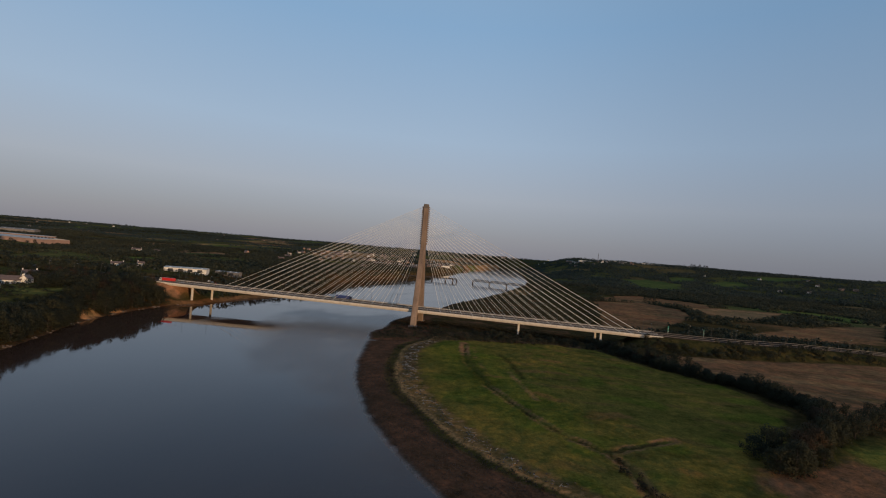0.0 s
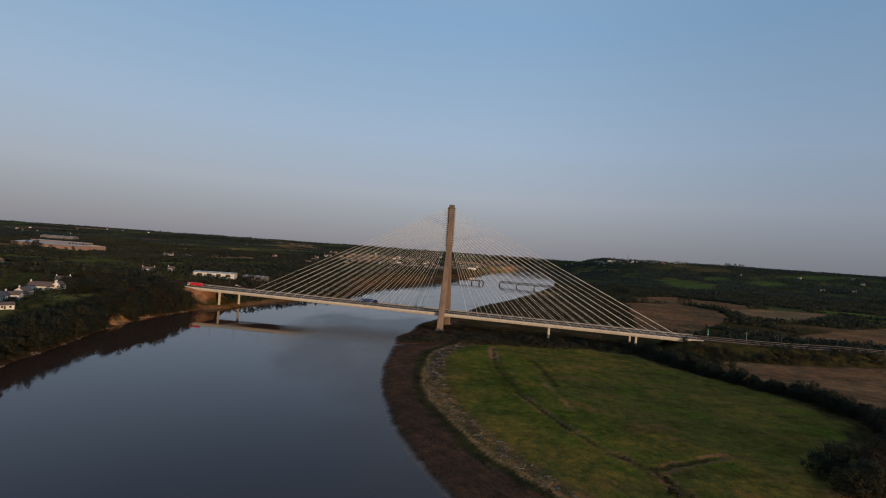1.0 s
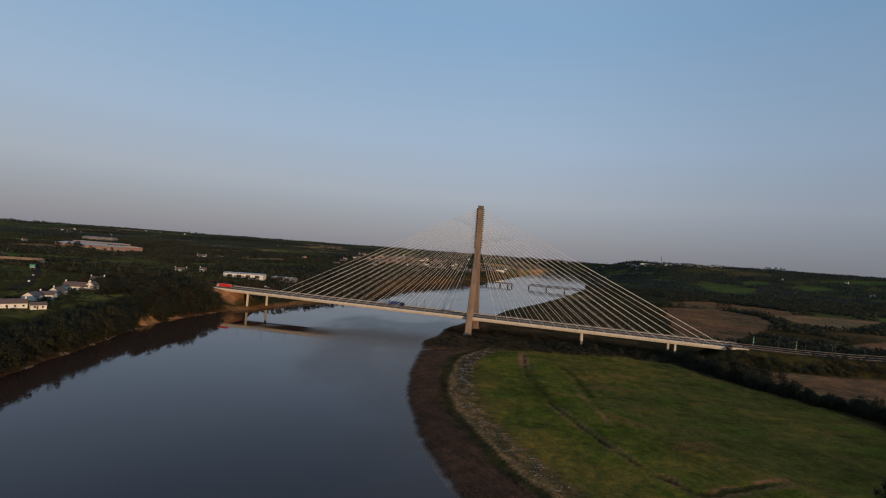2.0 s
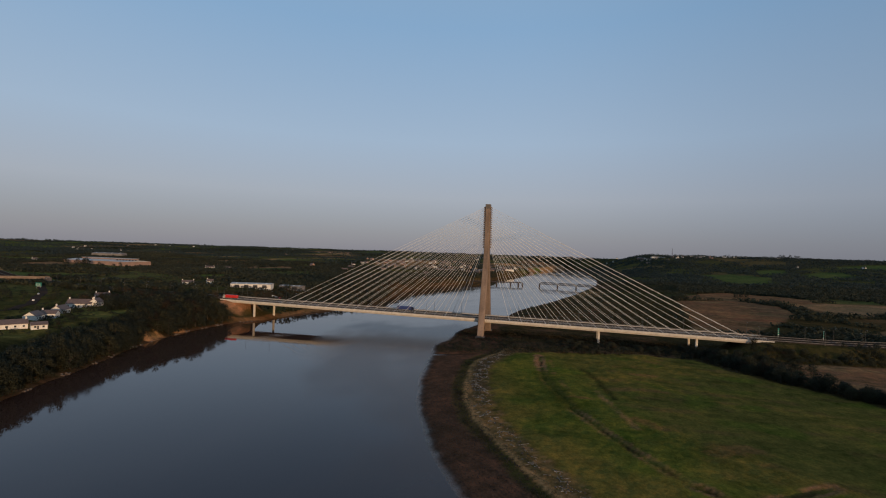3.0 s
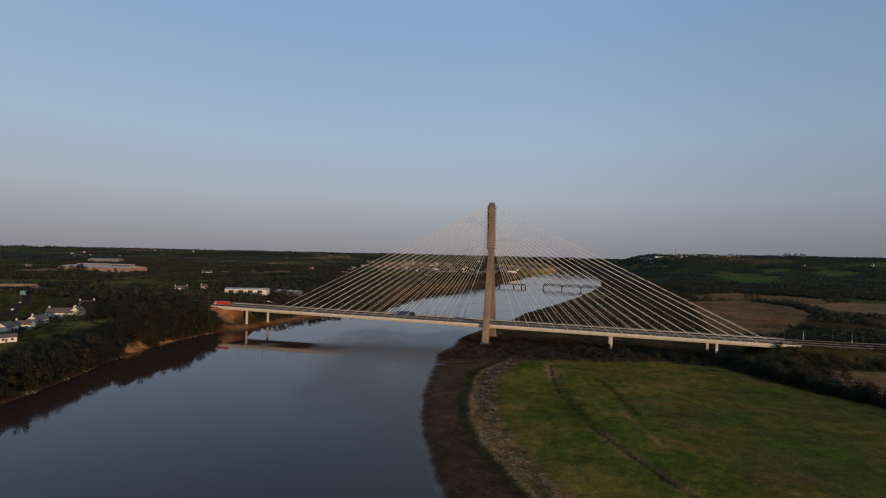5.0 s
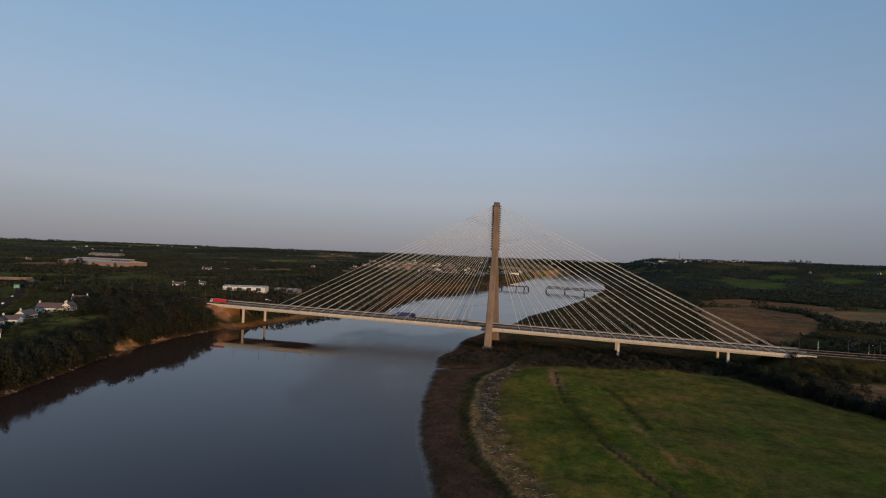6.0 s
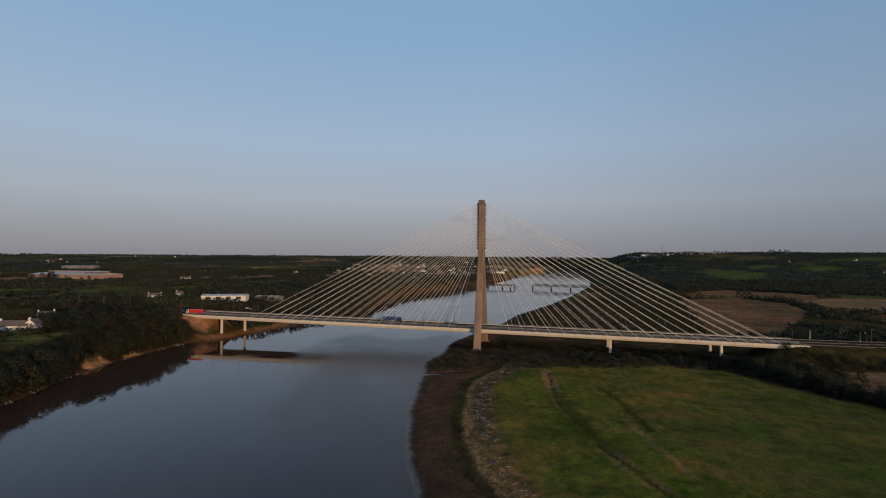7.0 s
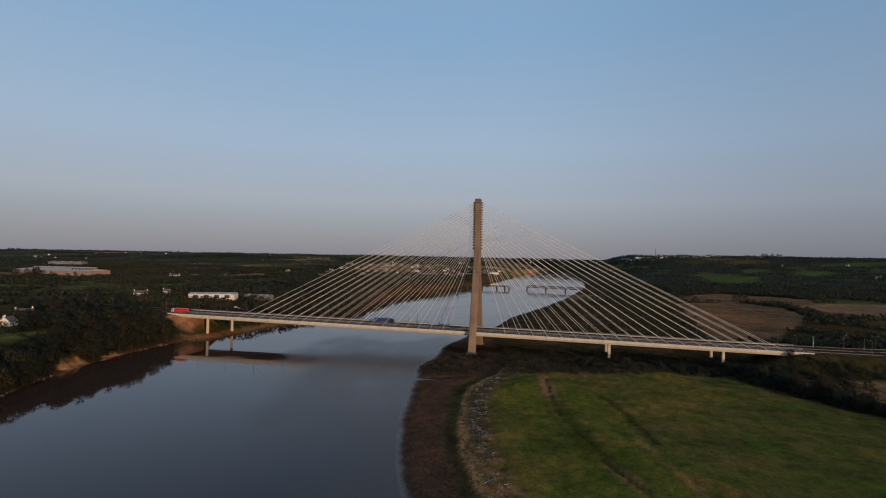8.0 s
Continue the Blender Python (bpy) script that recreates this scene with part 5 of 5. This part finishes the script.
# the trees past those built singly
for kind in KINDS + BUSHES:
    mats = [m for k, m in joined if k is kind]
    if not mats:
        continue
    child = next(c for c in kind.children if c.name.startswith("crown"))
    co = np.zeros(len(child.data.vertices) * 3)
    child.data.vertices.foreach_get("co", co)
    co = co.reshape(-1, 4, 3)[::5]
    round_ = crown_normals[child.data.materials[0].name, kind["seed"]].reshape(-1, 4, 3)[::5].reshape(-1, 3)
    mid = co.mean(1, keepdims=True)
    co = (mid + (co - mid) * 1.75).reshape(-1, 3)
    v = np.concatenate([co @ np.array(m.to_3x3()).T + np.array(m.translation) for m in mats])
    bent = np.concatenate([round_ @ np.array(m.to_3x3().normalized()).T for m in mats])
    tagged(new("wood_crowns", fast_mesh("wood_crowns", v, np.arange(len(v)).reshape(-1, 4), child.data.materials[0], bent)), "dense dark leafy trees of the bankside wood", "woodland", kind="stuff")


# ---------------------------------------------------------------- distant woods and hedges
def woods(name, label, x0, x1, y0, y1, tries, size, per, seed, mat, hedge=8.0):
    rng = np.random.RandomState(seed)
    x, y = rng.uniform(x0, x1, tries), rng.uniform(y0, y1, tries)
    which, edge = field_of(x, y)
    d, bank = river_gap(x, y)
    q, _ = near_road(x, y)
    kind = SEED_KIND[which]
    keep = (edge < hedge) | (kind == 5) | ((wavy(x, y, 420, 61) > 0.42) & (kind < 3))
    marsh = (bank > 0) & (d < 190) & (y > 60) & (y < 900)
    keep |= marsh & (rng.rand(tries) < 0.5)
    keep |= (bank < 0) & (d < 260) & (y > 20) & (y < 640) & (rng.rand(tries) < np.where(d < 120, 0.3, 0.6))
    keep |= (bank > 0) & (y > 640 + 60 * wavy(x, y, 500, 63)) & (y < 1020 + 90 * wavy(x, y, 420, 64)) & (rng.rand(tries) < 0.8)
    keep |= (bank > 0) & (x > 150) & (y > 1000) & (y < 2250) & (wavy(x, y, 380, 62) > 0.0)
    keep |= (bank < 0) & (y > 640) & (wavy(x, y * 0.5, 520, 60) > -0.05) & (rng.rand(tries) < 0.75)
    keep &= (d > 8) & (q > 18)
    for poly in BROWN_FIELDS + TAN_STRIPS + GREEN_FIELDS:
        keep &= ~inside(poly, x, y)
    near = (np.hypot(x - 60, y + 150) < 480) & (y < 15)
    keep &= ~near & ~((y < 70) & (x > 0) & (x < 560) & (np.abs(y - 20) < 60))
    for a, b, r in HOUSE_SPOTS:
        keep &= np.hypot(x - a, y - b) > r
    keep &= ~((x > -1150) & (x < -920) & (y > 470) & (y < 590)) & ~((np.abs(x + 1000) < 150) & (y > 380) & (y < 480) & (rng.rand(tries) < 0.85))
    keep &= ~((x > -400) & (x < -280) & (y > 40) & (y < 132) & (rng.rand(tries) < 0.75))
    x, y = x[keep], y[keep]
    low = np.where(marsh[keep], 0.5, 1.0)
    s = size * rng.uniform(0.55, 1.2, len(x)) * low
    c = np.column_stack((x, y, height(x, y) + s * 0.42))
    v, f, n = leaf_sheet(c, np.column_stack((s * 0.60, s * 0.60, s * 0.46)), per, s * 0.30, rng)
    ob = new(name, fast_mesh(name, v, f, mat, n))
    return tagged(ob, label, "woodland", kind="stuff")


def ridge_trees(label, ax, ay, bx, by, tries, size, seed):
    """Trees in loose groups along the crest of a ridge."""
    rng = np.random.RandomState(seed)
    t = rng.uniform(0, 1, tries)
    x, y = ax + (bx - ax) * t + rng.normal(0, 70, tries), ay + (by - ay) * t + rng.normal(0, 70, tries)
    keep = wavy(x, y, 420, seed) + 0.6 * wavy(x, y, 130, seed + 1) > 0.1
    x, y = x[keep], y[keep]
    s = size * rng.uniform(0.5, 1.35, len(x)) * (1 + 0.35 * wavy(x, y, 260, seed + 2))
    v, f, n = leaf_sheet(np.column_stack((x, y, height(x, y) + s * 0.45)), np.column_stack((s * 0.55, s * 0.55, s * 0.5)), 9, s * 0.27, rng)
    return tagged(new("woodland", fast_mesh("woodland", v, f, HAZED_FAR_LEAF, n)), label, "woodland", kind="stuff")


woods("woodland", "dark green woods and hedgerows of the nearer farmland", -1500, 1500, 0, 1100, 90000, 7.2, 9, 5, WOOD_LEAF)
woods("woodland", "dark woods and hedgerows of the distant farmland", -4200, 3600, 1050, 4700, 90000, 10.0, 5, 6, HAZED_FAR_LEAF, 8.0)
woods("woodland", "dark woods and hedgerows beyond the houses", -4200, -1450, -200, 1100, 20000, 9.5, 5, 7, HAZED_FAR_LEAF, 8.0)
woods("woodland", "dark woods and hedges on the slopes of the wooded ridge", 150, 2300, 1000, 2450, 26000, 9.5, 5, 8, HAZED_FAR_LEAF, 9.0)
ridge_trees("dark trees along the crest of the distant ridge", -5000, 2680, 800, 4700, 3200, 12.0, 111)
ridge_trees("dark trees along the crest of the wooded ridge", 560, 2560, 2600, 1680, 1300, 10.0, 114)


# ---------------------------------------------------------------- foreshore and meadow litter
def tufts(name, label, category, x, y, size, mat, seed, tall=1.4, per=5):
    rng = np.random.RandomState(seed)
    n = len(x) * per
    p = np.repeat(np.column_stack((x, y, height(x, y))), per, 0)
    s = np.repeat(size, per) * rng.uniform(0.6, 1.3, n)
    w = rng.uniform(0, 6.283, n)
    a = np.column_stack((np.cos(w), np.sin(w), np.zeros(n))) * s[:, None] * 0.22
    o = np.column_stack((rng.normal(0, 0.4, n), rng.normal(0, 0.4, n), np.zeros(n))) * s[:, None]
    lean = np.column_stack((rng.normal(0, 0.35, n), rng.normal(0, 0.35, n), np.full(n, tall * 0.5))) * s[:, None]
    v = np.stack((p + o - a, p + o + a, p + o + lean + a * 0.7, p + o + lean - a * 0.7), 1).reshape(-1, 3)
    ob = new(name, fast_mesh(name, v, np.arange(len(v)).reshape(-1, 4), mat))
    return tagged(ob, label, category, kind="stuff")


rng = np.random.RandomState(91)
x, y = rng.uniform(-40, 140, 50000), rng.uniform(-345, -60, 50000)
d, bank = river_gap(x, y)
g = np.maximum(shore(GRASS_EDGE, y) - shore(RIGHT_SHORE, y), 6)
k = (bank > 0) & (d > 3) & (d < g - 0.5) & (rng.rand(len(x)) < 0.10 + 0.9 * smoothstep(-150, -240, y) + 0.5 * smoothstep(-7, -2, d - g) * (wavy(x, y, 20, 71) > 0.1))
tufts("dead_reeds", "dark brown dead reeds covering the muddy foreshore", "reeds", x[k], y[k], rng.uniform(0.2, 0.5, k.sum()), DRY_REED, 92)
k = (bank > 0) & (d > g - 0.5) & (d < g + 13) & (rng.rand(len(x)) < np.where(d < g + 3, 0.9, 0.3)) & ((wavy(x, y, 14, 72) > 0) | (d < g + 3))
STRAW = foliage("straw", (0.105, 0.068, 0.034), (0.238, 0.155, 0.081))
tufts("dry_grass", "bleached dry grass along the meadow edge", "grass", x[k], y[k], rng.uniform(0.25, 0.7, k.sum()), STRAW, 93, 1.0)
x, y = rng.uniform(0, 250, 60000), rng.uniform(-345, -45, 60000)
d, bank = river_gap(x, y)
k = inside(MEADOW, x, y) & (d > np.maximum(shore(GRASS_EDGE, y) - shore(RIGHT_SHORE, y), 6) + 4) & (wavy(x, y, 40, 73) + 0.6 * wavy(x, y, 11, 74) > 0.15)
GRASS = foliage("grass_blades", (0.052, 0.070, 0.014), (0.133, 0.142, 0.036))
tufts("meadow_grass", "uneven green tussocks of meadow grass", "grass", x[k], y[k], rng.uniform(0.12, 0.3, k.sum()), GRASS, 94, 0.6, 4)


x, y = rng.uniform(-30, 235, 26000), rng.uniform(-90, 30, 26000)
d, bank = river_gap(x, y)
q, _ = near_road(x, y)
k = (bank > 0) & (d > 5) & ~inside(MEADOW, x, y) & (q > 10) & (wavy(x, y, 25, 75) + 0.6 * wavy(x, y, 8, 76) > -0.3)
ROUGH = foliage("rough_grass", (0.054, 0.039, 0.020), (0.128, 0.084, 0.042))
tufts("rough_grass", "brown rough grass on the waste ground below the bridge", "grass", x[k], y[k], rng.uniform(0.35, 0.9, k.sum()), ROUGH, 95, 1.1)


def stones(name, label, n, area, size, mat, seed):
    rng = np.random.RandomState(seed)
    vs, fs = [], []
    while n:
        x, y = area(rng)
        z = ground_z(x, y)
        s = size * rng.uniform(0.4, 1.5)
        ring = []
        for zz, rr in ((-0.3, 1.0), (0.25, 0.95), (0.6, 0.55)):
            ring.append([(x + s * rr * rng.uniform(0.7, 1.2) * math.cos(a), y + s * rr * rng.uniform(0.7, 1.2) * math.sin(a), z + s * zz * rng.uniform(0.8, 1.2)) for a in np.linspace(0, 6.283, 6, endpoint=False)])
        v, f = loft(ring)
        k = len(vs)
        vs += v
        fs += [tuple(i + k for i in q) for q in f]
        n -= 1
    return tagged(part(name, (vs, fs), mat), label, "stones", kind="stuff")


def left_waterline(rng):
    y = rng.uniform(-300, -20)
    while wavy(np.array([0.0]), np.array([y]), 26, 87)[0] < 0.25:
        y = rng.uniform(-300, -20)
    return shore(LEFT_SHORE, y) - abs(rng.normal(1.0, 1.6)), y


def wrack_line(rng):
    while True:
        y = rng.uniform(-205, -85) if rng.rand() < 0.7 else rng.uniform(-312, -205)
        x = shore(GRASS_EDGE, y) + rng.uniform(2.5, 11)
        if wavy(np.array([x]), np.array([y]), 11, 86)[0] > 0.0:
            return x, y


stones("bank_stones", "tan stones and earth along the wooded bank", 130, left_waterline, 0.55, ROCK, 101)
stones("driftwood_litter", "brown driftwood and flood litter strewn on the meadow edge", 260, wrack_line, 0.3, BARK, 103)
stones("driftwood_litter", "pale driftwood and litter strewn on the meadow edge", 260, wrack_line, 0.3, ROCK, 102)


def driftwood(n, seed):
    """Pale bleached logs and boards lying at all angles."""
    rng = np.random.RandomState(seed)
    logs = []
    for i in range(n):
        x, y = wrack_line(rng)
        w, k = rng.uniform(0, 3.14), 0.35 + 1.5 * rng.rand() ** 2.5
        z = ground_z(x, y) + 0.1
        e = Vector((math.cos(w) * k, math.sin(w) * k, rng.uniform(-0.08, 0.12)))
        logs.append(tube(Vector((x, y, z)) - e, Vector((x, y, z)) + e, rng.uniform(0.06, 0.15), rng.uniform(0.04, 0.1), 5))
    return tagged(part("driftwood", join(*logs), BLEACHED), "bleached grey driftwood logs stranded on the meadow edge", "driftwood", kind="stuff")


BLEACHED = surface("bleached_wood", (0.10, 0.085, 0.068), (0.30, 0.27, 0.23), 0.4, 0.9, 4.0, 0.3, 0.03)
driftwood(320, 104)
